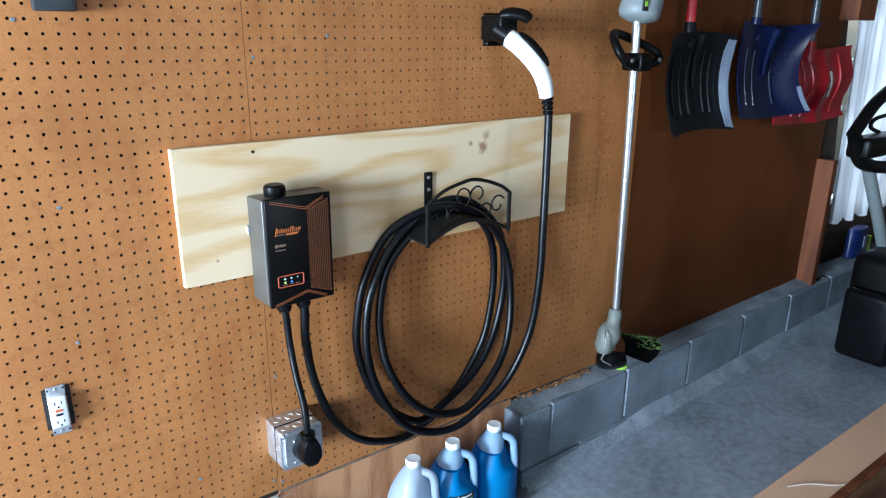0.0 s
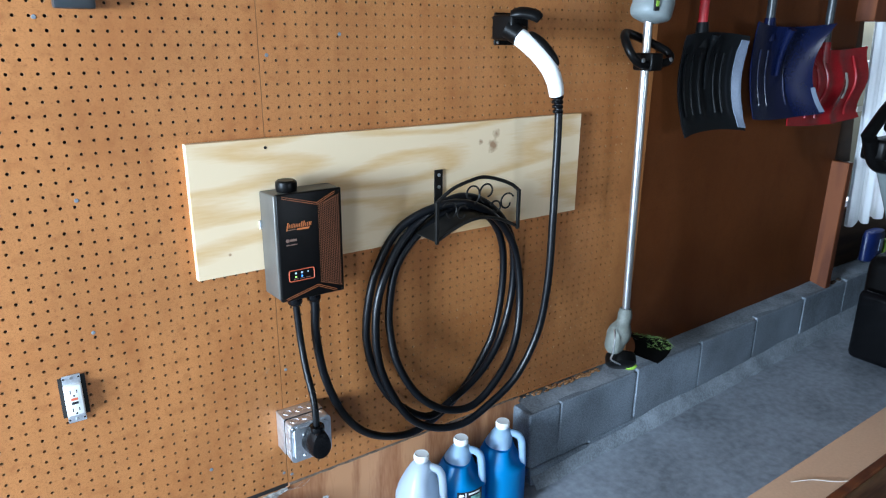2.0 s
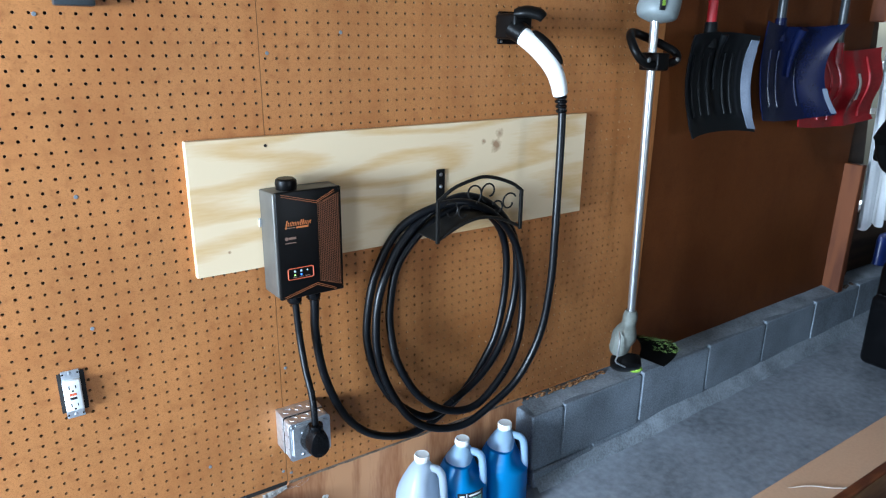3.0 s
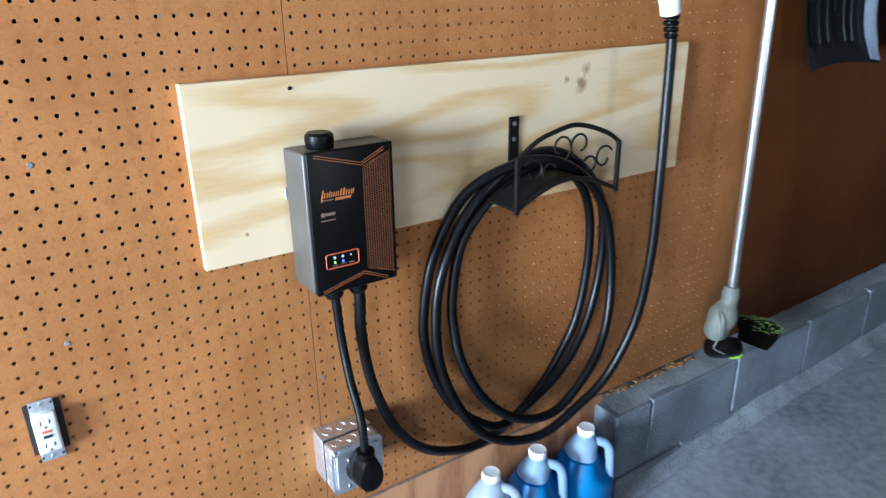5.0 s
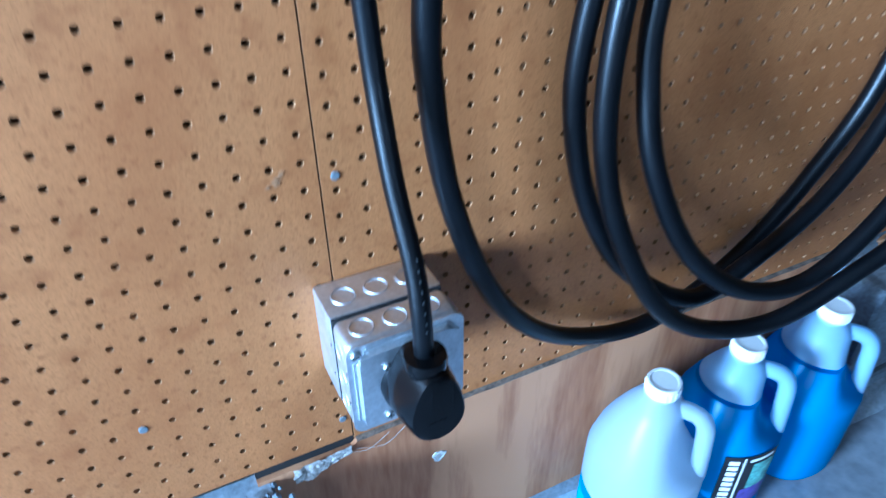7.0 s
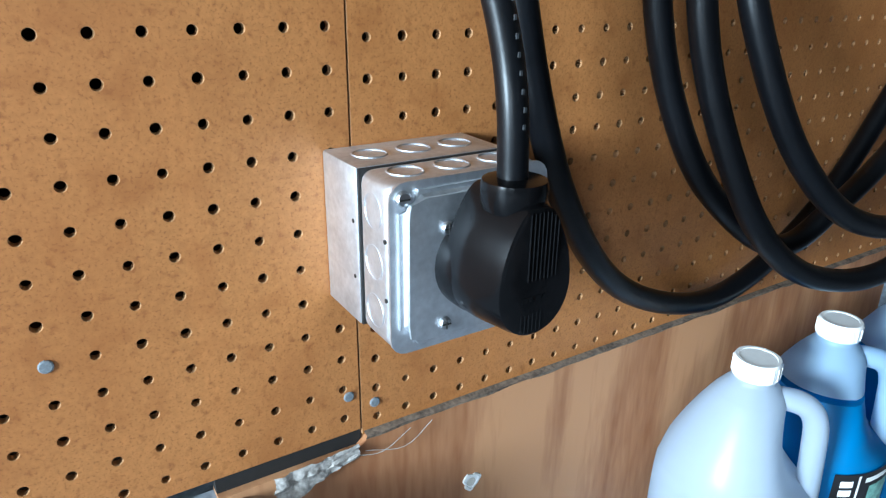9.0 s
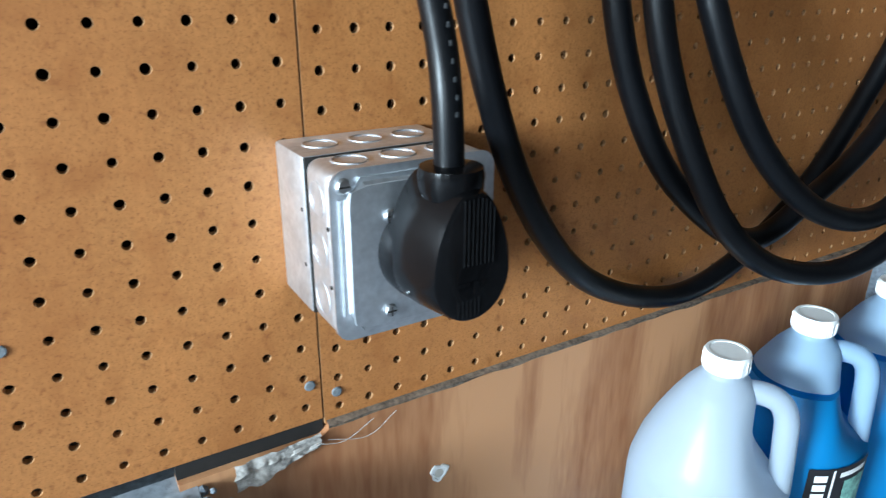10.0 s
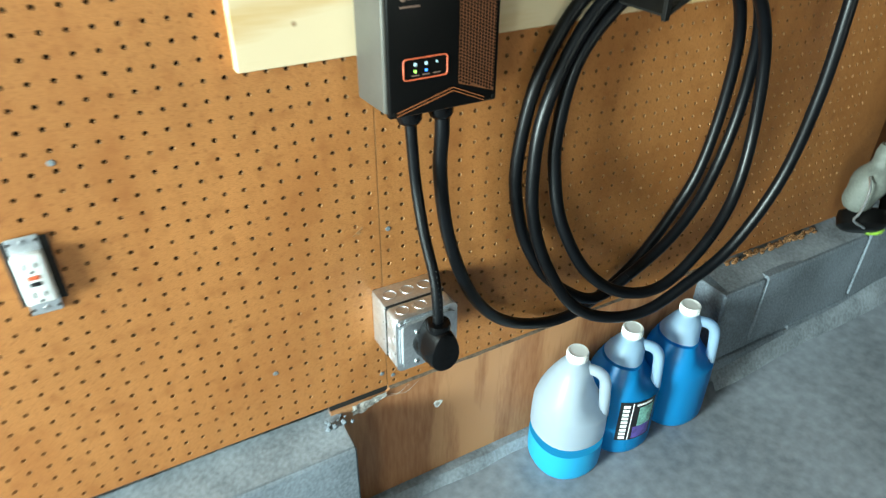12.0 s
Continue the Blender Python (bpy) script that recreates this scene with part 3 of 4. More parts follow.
    # crumbs of mortar at the gap's corner
    g = bmesh.new()
    for i in range(16):
        m = Matrix.Translation((rnd.uniform(-0.125, -0.075), rnd.uniform(-0.03, 0.0), 0.272 + rnd.uniform(0, 0.014)))
        bmesh.ops.create_icosphere(g, subdivisions=1, radius=rnd.uniform(0.002, 0.0055), matrix=m)
    part("mortar_crumbs", g, M_BLOCK, ply, "rough mortar crumbs")


build_floor()
NORTH = build_shell()
build_panels(NORTH)
build_plywood()


# ---- the pine board and what hangs on it ----
def backing_board():
    ob = part("backing_board", bbox(-0.179, 0.993, -0.018, -0.0005, 0.906, 1.208, 0.0012, 1), M_PLANK)
    tagged(ob, "pale pine plywood board screwed across the pegboard", "board")
    b = thing("screw", (-0.006, -0.018, 1.188), "small dark screw head in the pine board", "screw")
    part("screw_head", disc(-0.006, -0.018, 1.188, 0.0035, 0.001, 10), M_IRON, b)


def charger():
    c = thing("charging_station", (0.058, -0.018, 0.845), "black wall charging box with orange print and lit panel", "charger")
    x0, x1, z0, z1, yf = -0.020, 0.137, 0.845, 1.096, -0.096
    bm = bbox(x0 - 0.009, x1 + 0.006, yf + 0.006, -0.019, z0 + 0.006, z1 - 0.003, 0.004, 3)
    for v in bm.verts:
        if v.co.y < -0.06:
            v.co.x = (x0 + x1) / 2 + (v.co.x - (x0 + x1) / 2) * 0.945
            v.co.z = (z0 + z1) / 2 + (v.co.z - (z0 + z1) / 2) * 1.01
    part("case", bm, M_CASE, c, "dark case with its side sheen in the colour", smooth=True)
    cover = part("front_cover", bbox(x0, x1, yf, yf + 0.012, z0, z1, 0.003, 3), M_BLACK, c, "glossy black front cover", smooth=True)
    y = yf - 0.0006
    # perforated strip beside the plain face: staggered small holes shown as raised orange rings
    xs, xe = x0 + 0.098, x1 - 0.006
    strip = [(xs, z0 + 0.032), (xe, z0 + 0.014), (xe, z1 - 0.014), (xs, z1 - 0.034)]
    part("grille", prism(strip, y + 0.0001, y + 0.0004), M_ORANGE_DIM, cover, "orange perforated strip")
    g = bmesh.new()
    dx, dz = 0.0045, 0.0052
    for i in range(13):
        for k in range(60):
            x, z = xs + 0.002 + i * dx, z0 + 0.010 + k * dz * 0.82 + (i % 2) * dz * 0.41
            t = (x - xs) / (xe - xs)
            if x > xe - 0.001 or not (z0 + 0.034 - 0.018 * t < z < z1 - 0.036 + 0.020 * t):
                continue
            v = [g.verts.new((x + 0.0019 * math.cos(a), y - 0.0003, z + 0.0019 * math.sin(a))) for a in [math.pi / 3 * q for q in range(6)]]
            g.faces.new(v)
    holes = part("grille_hole", g, M_BLACK, cover)
    tagged(holes, kind="stuff")

    def stripe(pts, w, mat, name):
        for (ax, az), (bx, bz) in zip(pts, pts[1:]):
            d = Vector((bx - ax, bz - az)).normalized()
            n = Vector((-d.y, d.x)) * w
            part(name, prism([(ax + n.x, az + n.y), (ax - n.x, az - n.y), (bx - n.x, bz - n.y), (bx + n.x, bz + n.y)], y - 0.0004, y + 0.0004), mat, cover)

    for o in (0.0, 0.0042):
        stripe([(x0 + 0.012, z1 - 0.005 - o), (xs - 0.003, z1 - 0.028 - o), (xe - 0.012, z1 - 0.007 - o)], 0.00055, M_ORANGE_LINE, "chevron_line")
        stripe([(x0 + 0.010, z0 + 0.003 + o), (xs - 0.008, z0 + 0.024 + o), (xe - 0.014, z0 + 0.003 + o)], 0.00055, M_ORANGE_LINE, "chevron_line")
    # brand mark, drawn as plain bars
    lx, lz = x0 + 0.019, z1 - 0.078
    for o, w, h in ((0, 2.4, 19), (6, 1.4, 8.5), (10.5, 1.4, 8.5), (14.5, 1.4, 10), (18.5, 1.4, 8.5), (22.5, 1.4, 8.5), (26.5, 1.4, 8.5), (30.5, 1.4, 8.5), (35, 2.2, 12), (40, 2.4, 12), (45.5, 1.4, 8.5), (50, 1.4, 8.5), (54.5, 1.4, 8.5), (58, 1.4, 8.5)):
        xx, w, h = lx + o * 0.001, w * 0.001, h * 0.001
        zz = lz - (0.006 if o == 0 else 0.0)
        k = 0.22 * h
        part("brand_bar", prism([(xx, zz), (xx + w, zz), (xx + w + k, zz + h), (xx + k, zz + h)], y - 0.0004, y + 0.0004), M_ORANGE, cover)
    part("brand_bar", prism([(x0 + 0.044, lz - 0.0065), (x0 + 0.072, lz - 0.0065), (x0 + 0.075, lz - 0.0025), (x0 + 0.046, lz - 0.0025)], y - 0.0004, y + 0.0004), M_ORANGE, cover)
    part("print_bar", prism([(x0 + 0.022, lz - 0.005), (x0 + 0.042, lz - 0.005), (x0 + 0.042, lz - 0.0035), (x0 + 0.022, lz - 0.0035)], y - 0.0003, y + 0.0004), M_GREYPRINT, cover)
    part("print_bar", prism([(x0 + 0.026, lz - 0.031), (x0 + 0.043, lz - 0.031), (x0 + 0.043, lz - 0.026), (x0 + 0.026, lz - 0.026)], y - 0.0003, y + 0.0004), M_GREYPRINT, cover)
    part("print_bar", disc(x0 + 0.021, y, lz - 0.0285, 0.0042, 0.0004, 14), M_GREYPRINT, cover)
    part("print_bar", prism([(x0 + 0.017, lz - 0.040), (x0 + 0.043, lz - 0.040), (x0 + 0.043, lz - 0.038), (x0 + 0.017, lz - 0.038)], y - 0.0003, y + 0.0004), M_GREYPRINT, cover)
    # status panel
    px0, px1, pz0, pz1 = x0 + 0.020, x0 + 0.081, z0 + 0.047, z0 + 0.073
    path = []
    r = 0.004
    for cx, cz, a0 in ((px1 - r, pz1 - r, 0), (px0 + r, pz1 - r, 90), (px0 + r, pz0 + r, 180), (px1 - r, pz0 + r, 270)):
        path += [(cx + r * math.cos(radians(a0 + q)), y, cz + r * math.sin(radians(a0 + q))) for q in (0, 30, 60, 90)]
    part("panel_outline", tube(path + path[:1], 0.0011, 6, cap=False), M_RED_PRINT, cover, "orange-red rounded outline")
    for i, m in enumerate((M_LED_G, M_LED_B)):
        part("indicator", disc(px0 + 0.016 + 0.015 * i, y, pz0 + 0.010, 0.0021, 0.0005, 10), m, cover)
    for i in range(3):
        cx = px0 + 0.016 + 0.015 * i
        part("icon", disc(cx, y, pz0 + 0.0185, 0.0026 if i != 2 else 0.0018, 0.0004, 8), M_LED_W, cover)
        part("print_bar", prism([(cx - 0.005, pz0 + 0.004), (cx + 0.005, pz0 + 0.004), (cx + 0.005, pz0 + 0.0055), (cx - 0.005, pz0 + 0.0055)], y - 0.0003, y + 0.0004), M_GREYPRINT, cover)
    for x, z in ((x0 + 0.006, z1 - 0.006), (x1 - 0.006, z1 - 0.006), (x0 + 0.006, z0 + 0.006), (x1 - 0.006, z0 + 0.006)):
        part("cover_screw", disc(x, y, z, 0.0028, 0.0006, 10), M_IRON, cover)
    part("cable_knob", lathe([(0.020, 0), (0.0235, 0.004), (0.0245, 0.016), (0.0235, 0.024), (0.019, 0.028)], 28, m=Matrix.Translation((0.022, -0.056, z1 - 0.005))), M_BLACK, c, "round black cap", smooth=True)
    part("mounting_ear", bbox(x0 - 0.014, x0 - 0.006, -0.024, -0.0185, 1.005, 1.025, 0.001, 1), M_SCREW, c)
    for x in (0.026, 0.074):
        gl = part("cable_gland", lathe([(0.0190, 0.0), (0.0190, 0.009), (0.0150, 0.010), (0.0178, 0.012), (0.0178, 0.024), (0.0150, 0.029), (0.0110, 0.031)], 12, m=Matrix.Translation((x, -0.057, z0 + 0.004)) @ pose(0, 0, 0, 180, 0, 0)), M_PLUG, c, smooth=True)


def power_cord():
    c = thing("power_cord", (0.026, -0.1, 0.53), "black power cord from the charger down to its plug", "power cord")
    pts = [(0.027, -0.057, 0.835), (0.029, -0.057, 0.799), (0.032, -0.062, 0.729), (0.032, -0.085, 0.660), (0.034, -0.111, 0.602), (0.033, -0.124, 0.563), (0.033, -0.128, 0.514)]
    cord = part("cord", tube(glide(pts, 8), 0.0083, 16), M_RUBBER, c, smooth=True)
    for i in range(8):
        z = 0.552 + 0.0085 * i
        y = -0.1262 + 0.27 * max(0, z - 0.560) - 0.0083
        part("print_bar", bbox(0.0323, 0.0337, y - 0.0003, y + 0.0004, z, z + 0.0026), M_PRINT, cord, "faint grey print on the cord")
    # right-angle plug
    cx, cz = 0.034, 0.470
    base = lathe([(0.030, 0.0), (0.030, 0.010), (0.0275, 0.018)], 32, m=Matrix.Translation((cx, -0.0985, cz)) @ pose(0, 0, 0, 90, 0, 0))
    part("plug_base", base, M_PLUG, c, smooth=True)
    def teardrop(k, n):
        """Round below, drawn in to a neck above; k runs round the outline."""
        a = 2 * math.pi * k / n - math.pi / 2
        c, q = math.cos(a), math.sin(a)
        if q < 0.1:
            return 0.0285 * c, 0.0300 * q
        t = (q - 0.1) / 0.9
        return (0.0285 - 0.0125 * t ** 1.3) * (abs(c) ** 0.45 if t > 0.2 else abs(c) ** (1 - 2.75 * t)) * (1 if c > 0 else -1), 0.003 + 0.048 * t ** 0.75

    bm = bmesh.new()
    rings = []
    for y, f in ((-0.104, 0.97), (-0.112, 1.0), (-0.122, 0.985), (-0.1445, 0.875), (-0.1485, 0.835), (-0.1495, 0.78)):
        rings.append([bm.verts.new((cx + 0.0015 * (1 - f) / 0.2 + x * f, y, cz + z * (0.3 + 0.7 * f))) for x, z in (teardrop(k, 48) for k in range(48))])
    for p, q in zip(rings, rings[1:]):
        for k in range(48):
            bm.faces.new((p[k], p[(k + 1) % 48], q[(k + 1) % 48], q[k]))
    bm.faces.new(rings[0])
    bm.faces.new(rings[-1])
    body = part("plug_body", bm, M_PLUG, c, "moulded black plug with grip ribs", smooth=True)
    for i in range(8):
        x = cx - 0.005 + 0.0026 * i
        part("grip_rib", bbox(x - 0.0005, x + 0.0005, -0.1503, -0.140, cz + 0.006, cz + 0.043 - 0.0006 * max(0, i - 4) ** 2, 0.0003, 1), M_PLUG, body)
    for i in range(6):
        x = cx - 0.008 + 0.0026 * i
        part("grip_rib", bbox(x - 0.0004, x + 0.0004, -0.1500, -0.148, cz - 0.024, cz - 0.013, 0.0003, 1), M_PLUG, body)
    for i, w in enumerate((0.004, 0.002, 0.003, 0.002)):
        x = cx - 0.008 + 0.0046 * i
        part("print_bar", bbox(x, x + w, -0.1500, -0.1492, cz - 0.006, cz - 0.003), M_PLUG, body, "worn moulded mark")
    part("strain_relief", lathe([(0.0162, -0.004), (0.0175, 0.000), (0.0180, 0.007), (0.0172, 0.0115), (0.0105, 0.0125)], 28, m=Matrix.Translation((0.0335, -0.1285, cz + 0.044))), M_PLUG, c, smooth=True)


def junction_box():
    j = thing("junction_box", (0.032, 0, 0.419), "galvanised steel outlet box with raised cover", "electrical box")
    x0, x1, z0, z1 = -0.020, 0.086, 0.418, 0.520
    part("rear_box", bbox(x0, x1, -0.050, -0.0005, z0, z1, 0.0022, 2), M_ZINC, j, smooth=True)
    # dark slab for the shade between the two boxes
    part("box_gap_shade", bbox(x0 + 0.001, x1 - 0.001, -0.0515, -0.049, z0 + 0.001, z1 - 0.001), M_DARK, j)
    part("front_box", bbox(x0, x1, -0.091, -0.0512, z0, z1, 0.008, 4), M_ZINC, j, smooth=True)
    # pressed cover with notched corners
    n = 0.016
    rim = []
    for cx, cz, a0 in ((x1 - 0.009, z1 - 0.009, 0), (x0 + 0.009, z1 - 0.009, 90), (x0 + 0.009, z0 + 0.009, 180), (x1 - 0.009, z0 + 0.009, 270)):
        rim += [(cx + 0.010 * math.cos(radians(a0 + q)), cz + 0.010 * math.sin(radians(a0 + q))) for q in (0, 22, 45, 68, 90)]
    part("cover_plate", prism(rim, -0.0925, -0.0905), M_ZINC, j)
    notch = [(x0 + 0.004, z0 + n), (x0 + n * 0.75, z0 + n * 0.9), (x0 + n, z0 + 0.004), (x1 - n, z0 + 0.004), (x1 - n * 0.75, z0 + n * 0.9), (x1 - 0.004, z0 + n),
             (x1 - 0.004, z1 - n), (x1 - n * 0.75, z1 - n * 0.9), (x1 - n, z1 - 0.004), (x0 + n, z1 - 0.004), (x0 + n * 0.75, z1 - n * 0.9), (x0 + 0.004, z1 - n)]
    bm = prism(notch, -0.0985, -0.0915)
    edges = [e for e in bm.edges if e.verts[0].co.y < -0.098 and e.verts[1].co.y < -0.098]
    bmesh.ops.bevel(bm, geom=edges, offset=0.004, segments=3, affect="EDGES")
    part("raised_cover", bm, M_ZINC, j, smooth=True)
    for x, z in ((x0 + 0.007, z1 - 0.008), (x1 - 0.007, z0 + 0.008)):
        s = part("cover_screw", disc(x, -0.0925, z, 0.0046, 0.003, 16), M_SCREW, j)
        part("screw_slot", bbox(x - 0.0034, x + 0.0034, -0.0958, -0.0952, z - 0.0005, z + 0.0005), M_DARK, s)
    for x, z in ((0.012, 0.493), (0.011, 0.434)):
        s = part("cover_screw", disc(x, -0.0985, z, 0.0040, 0.0024, 14), M_SCREW, j)
        part("screw_slot", bbox(x - 0.003, x + 0.003, -0.1013, -0.1007, z - 0.0004, z + 0.0004), M_DARK, s)
        part("screw_slot", bbox(x - 0.0004, x + 0.0004, -0.1014, -0.1008, z - 0.003, z + 0.003), M_DARK, s)
    # knockouts: pressed rings on the top and the side
    for y, r in ((-0.026, 0.0108), (-0.071, 0.0105)):
        for i in range(3):
            x = x0 + 0.021 + 0.031 * i
            ring = [(x + r * math.cos(a), y + r * math.sin(a), z1 + 0.0002) for a in [2 * math.pi * k / 24 for k in range(25)]]
            part("knockout", tube(ring, 0.0007, 6, cap=False), M_ZINC, j)
            z = z0 + 0.020 + 0.031 * i
            if y > -0.05:
                continue
            ring = [(x0 - 0.0002, y + r * math.cos(a), z + r * math.sin(a)) for a in [2 * math.pi * k / 24 for k in range(25)]]
            part("knockout", tube(ring, 0.00025, 6, cap=False), M_ZINC, j)
    for y in (-0.0445, -0.085):
        for z in (0.450, 0.486):
            part("side_hole", lathe([(0.0014, 0), (0.0014, 0.0006)], 10, m=Matrix.Translation((x0 + 0.0003, y, z)) @ pose(0, 0, 0, 0, -90, 0)), M_DARK, j)


def hose_rack():
    r = thing("cable_rack", (0.50, -0.018, 0.935), "black wrought iron hose hanger holding the cable", "hose rack")
    st = part("strap", bbox(0.450, 0.476, -0.0225, -0.0185, 0.96, 1.090, 0.001, 1), M_IRON, r, "flat iron strap with screws")
    for z in (1.076, 1.044):
        s = part("strap_screw", disc(0.463, -0.0225, z, 0.0048, 0.0025, 12), M_SCREW, st)
    xa, xb, yf, ym = 0.372, 0.638, -0.145, -0.0225

    def saddle(u, v):
        x = xa + (xb - xa) * u
        return Vector((x, ym + (yf - ym) * v, 0.938 + 0.042 * math.sin(math.pi * u)))

    g = bmesh.new()
    rows = [[g.verts.new(saddle(i / 20, j / 3)) for j in range(4)] for i in range(21)]
    low = [[g.verts.new(v.co - Vector((0, 0, 0.003))) for v in row] for row in rows]
    for i in range(20):
        for k in range(3):
            g.faces.new((rows[i][k], rows[i + 1][k], rows[i + 1][k + 1], rows[i][k + 1]))
            g.faces.new((low[i][k], low[i][k + 1], low[i + 1][k + 1], low[i + 1][k]))
        g.faces.new((rows[i][3], rows[i + 1][3], low[i + 1][3], low[i][3]))
        g.faces.new((rows[i][0], low[i][0], low[i + 1][0], rows[i + 1][0]))
    for i in (0, 20):
        for k in range(3):
            g.faces.new((rows[i][k], rows[i][k + 1], low[i][k + 1], low[i][k]))
    part("saddle", g, M_IRON, r, "curved black iron saddle", smooth=True)
    for x in (xa, xb):
        part("post", bbox(x - 0.005, x + 0.005, yf - 0.005, yf + 0.003, 0.931, 1.040, 0.0012, 1), M_IRON, r)
    arch = [(xa, yf, 1.038), (xa + 0.05, yf, 1.068), (xa + 0.11, yf, 1.083), ((xa + xb) / 2 + 0.01, yf, 1.086), (xb - 0.08, yf, 1.077), (xb - 0.03, yf, 1.058), (xb, yf, 1.038)]
    part("arch", tube(glide(arch, 6), 0.0048, 8), M_IRON, r, smooth=True)
    part("front_edge", tube([saddle(i / 20, 1.0) for i in range(21)], 0.0045, 8), M_IRON, r, smooth=True)

    def scroll(cx, cz, rad, a0, turn, grow):
        pts = []
        for k in range(26):
            t = k / 25
            a = radians(a0 + turn * t)
            q = rad * (1 - grow * t)
            pts.append((cx + q * math.cos(a), yf, cz + q * math.sin(a)))
        part("scroll", tube(pts, 0.0024, 7), M_IRON, r, smooth=True)

    scroll(0.530, 1.046, 0.028, 250, -330, 0.55)
    scroll(0.480, 1.046, 0.028, 290, 330, 0.55)
    scroll(0.597, 1.010, 0.026, 30, 320, 0.55)
    scroll(0.560, 1.000, 0.020, 150, -300, 0.5)
    scroll(0.413, 1.010, 0.026, 150, -320, 0.55)
    scroll(0.450, 1.000, 0.020, 30, 300, 0.5)


def charging_cable():
    c = thing("charging_cable", (0.45, -0.08, 0.38), "thick black charging cable coiled in loops on the rack", "cable")
    runs = [
        [(0.075, -0.057, 0.836), (0.076, -0.058, 0.799), (0.078, -0.050, 0.724), (0.098, -0.046, 0.603), (0.151, -0.040, 0.470), (0.236, -0.027, 0.374), (0.352, -0.022, 0.327), (0.446, -0.022, 0.342), (0.556, -0.017, 0.402), (0.635, -0.017, 0.495), (0.677, -0.022, 0.587), (0.700, -0.022, 0.727), (0.685, -0.028, 0.854), (0.620, -0.040, 0.945), (0.504, -0.050, 0.992), (0.393, -0.048, 0.942), (0.318, -0.043, 0.858), (0.292, -0.043, 0.745), (0.290, -0.052, 0.667), (0.300, -0.073, 0.586), (0.349, -0.095, 0.490), (0.431, -0.110, 0.426), (0.528, -0.119, 0.416)],
        [(0.625, -0.120, 0.492), (0.688, -0.105, 0.579), (0.714, -0.085, 0.708), (0.690, -0.078, 0.850), (0.605, -0.088, 0.955), (0.495, -0.092, 1.010), (0.400, -0.065, 0.998), (0.322, -0.034, 0.944), (0.260, -0.025, 0.835), (0.233, -0.024, 0.707), (0.237, -0.026, 0.620), (0.263, -0.033, 0.532), (0.312, -0.046, 0.452), (0.400, -0.063, 0.391)],
        [(0.481, -0.066, 0.416), (0.588, -0.060, 0.468), (0.664, -0.052, 0.545), (0.712, -0.044, 0.657), (0.722, -0.044, 0.780), (0.690, -0.054, 0.893), (0.600, -0.068, 0.985), (0.500, -0.070, 1.022), (0.405, -0.055, 0.985), (0.321, -0.045, 0.907), (0.262, -0.046, 0.791), (0.244, -0.053, 0.681), (0.252, -0.062, 0.586), (0.281, -0.077, 0.500), (0.329, -0.092, 0.422), (0.400, -0.103, 0.375), (0.488, -0.119, 0.366)],
        [(0.575, -0.133, 0.410), (0.658, -0.148, 0.480), (0.718, -0.165, 0.612), (0.738, -0.174, 0.770), (0.746, -0.170, 0.935), (0.756, -0.160, 1.087), (0.761, -0.153, 1.225), (0.756, -0.150, 1.282)],
    ]
    path = glide([q for run in runs for q in run], 8)
    start = 0
    for i, run in enumerate(runs):
        end = min(start + 8 * len(run), len(path) - 1)
        part("cable_rise" if i == 3 else "cable_loop", tube(path[start:end + 1], 0.0108, 16), M_RUBBER, c, smooth=True)
        start = end
    # connector
    h = [(0.668, -0.085, 1.428), (0.680, -0.102, 1.414), (0.700, -0.125, 1.388), (0.722, -0.146, 1.352), (0.740, -0.152, 1.315), (0.752, -0.150, 1.282)]
    p = glide(h, 6)
    rad = [0.0235 - 0.004 * i / (len(p) - 1) + 0.002 * math.sin(math.pi * i / (len(p) - 1)) for i in range(len(p))]
    grip = part("connector_grip", tube(p, rad, 20), M_WHITE, c, "white moulded connector grip", smooth=True)
    top = [q + Vector((0.012, -0.014, 0.012)) for q in p[2:20]]
    part("grip_inlay", tube(top, [0.006 + 0.009 * math.sin(math.pi * i / (len(top) - 1)) ** 0.6 for i in range(len(top))], 12), M_BLACK, grip, "black inlay with release button", smooth=True)
    for q in ((0.731, -0.172, 1.350), (0.735, -0.1725, 1.345)):
        part("grip_mark", disc(q[0], q[1], q[2], 0.0015, 0.002, 8), M_DARK, grip)
    g = bmesh.new()
    for i in range(4):
        z = 1.279 - 0.0125 * i
        lathe([(0.0150 - 0.0008 * i, 0), (0.0172 - 0.0009 * i, 0.003), (0.0172 - 0.0009 * i, 0.007), (0.0140 - 0.0008 * i, 0.010)], 18, g, Matrix.Translation((0.755 + 0.0018 * i, -0.150, z - 0.008)))
    part("strain_relief", g, M_PLUG, c, "ribbed black strain relief", smooth=True)


def holster():
    h = thing("connector_holster", (0.66, 0, 1.43), "black wall holster holding the white connector", "holster")
    part("wall_plate", bbox(0.652, 0.735, -0.008, -0.0005, 1.405, 1.488, 0.003, 2), M_BLACK, h)
    part("shell", bbox(0.640, 0.700, -0.088, -0.006, 1.418, 1.482, 0.008, 3), M_BLACK, h, smooth=True)
    part("socket", tube([(0.655, -0.060, 1.447), (0.668, -0.090, 1.430)], [0.027, 0.0265], 20), M_BLACK, h, smooth=True)
    part("hood", tube(glide([(0.648, -0.075, 1.482), (0.668, -0.098, 1.486), (0.690, -0.120, 1.480), (0.700, -0.128, 1.470)], 5), [0.012, 0.014, 0.016, 0.017, 0.018, 0.018, 0.018, 0.018, 0.018, 0.018, 0.018, 0.018, 0.017, 0.017, 0.016, 0.014][:16], 16, flat=0.75), M_BLACK, h, "rounded black hood", smooth=True)
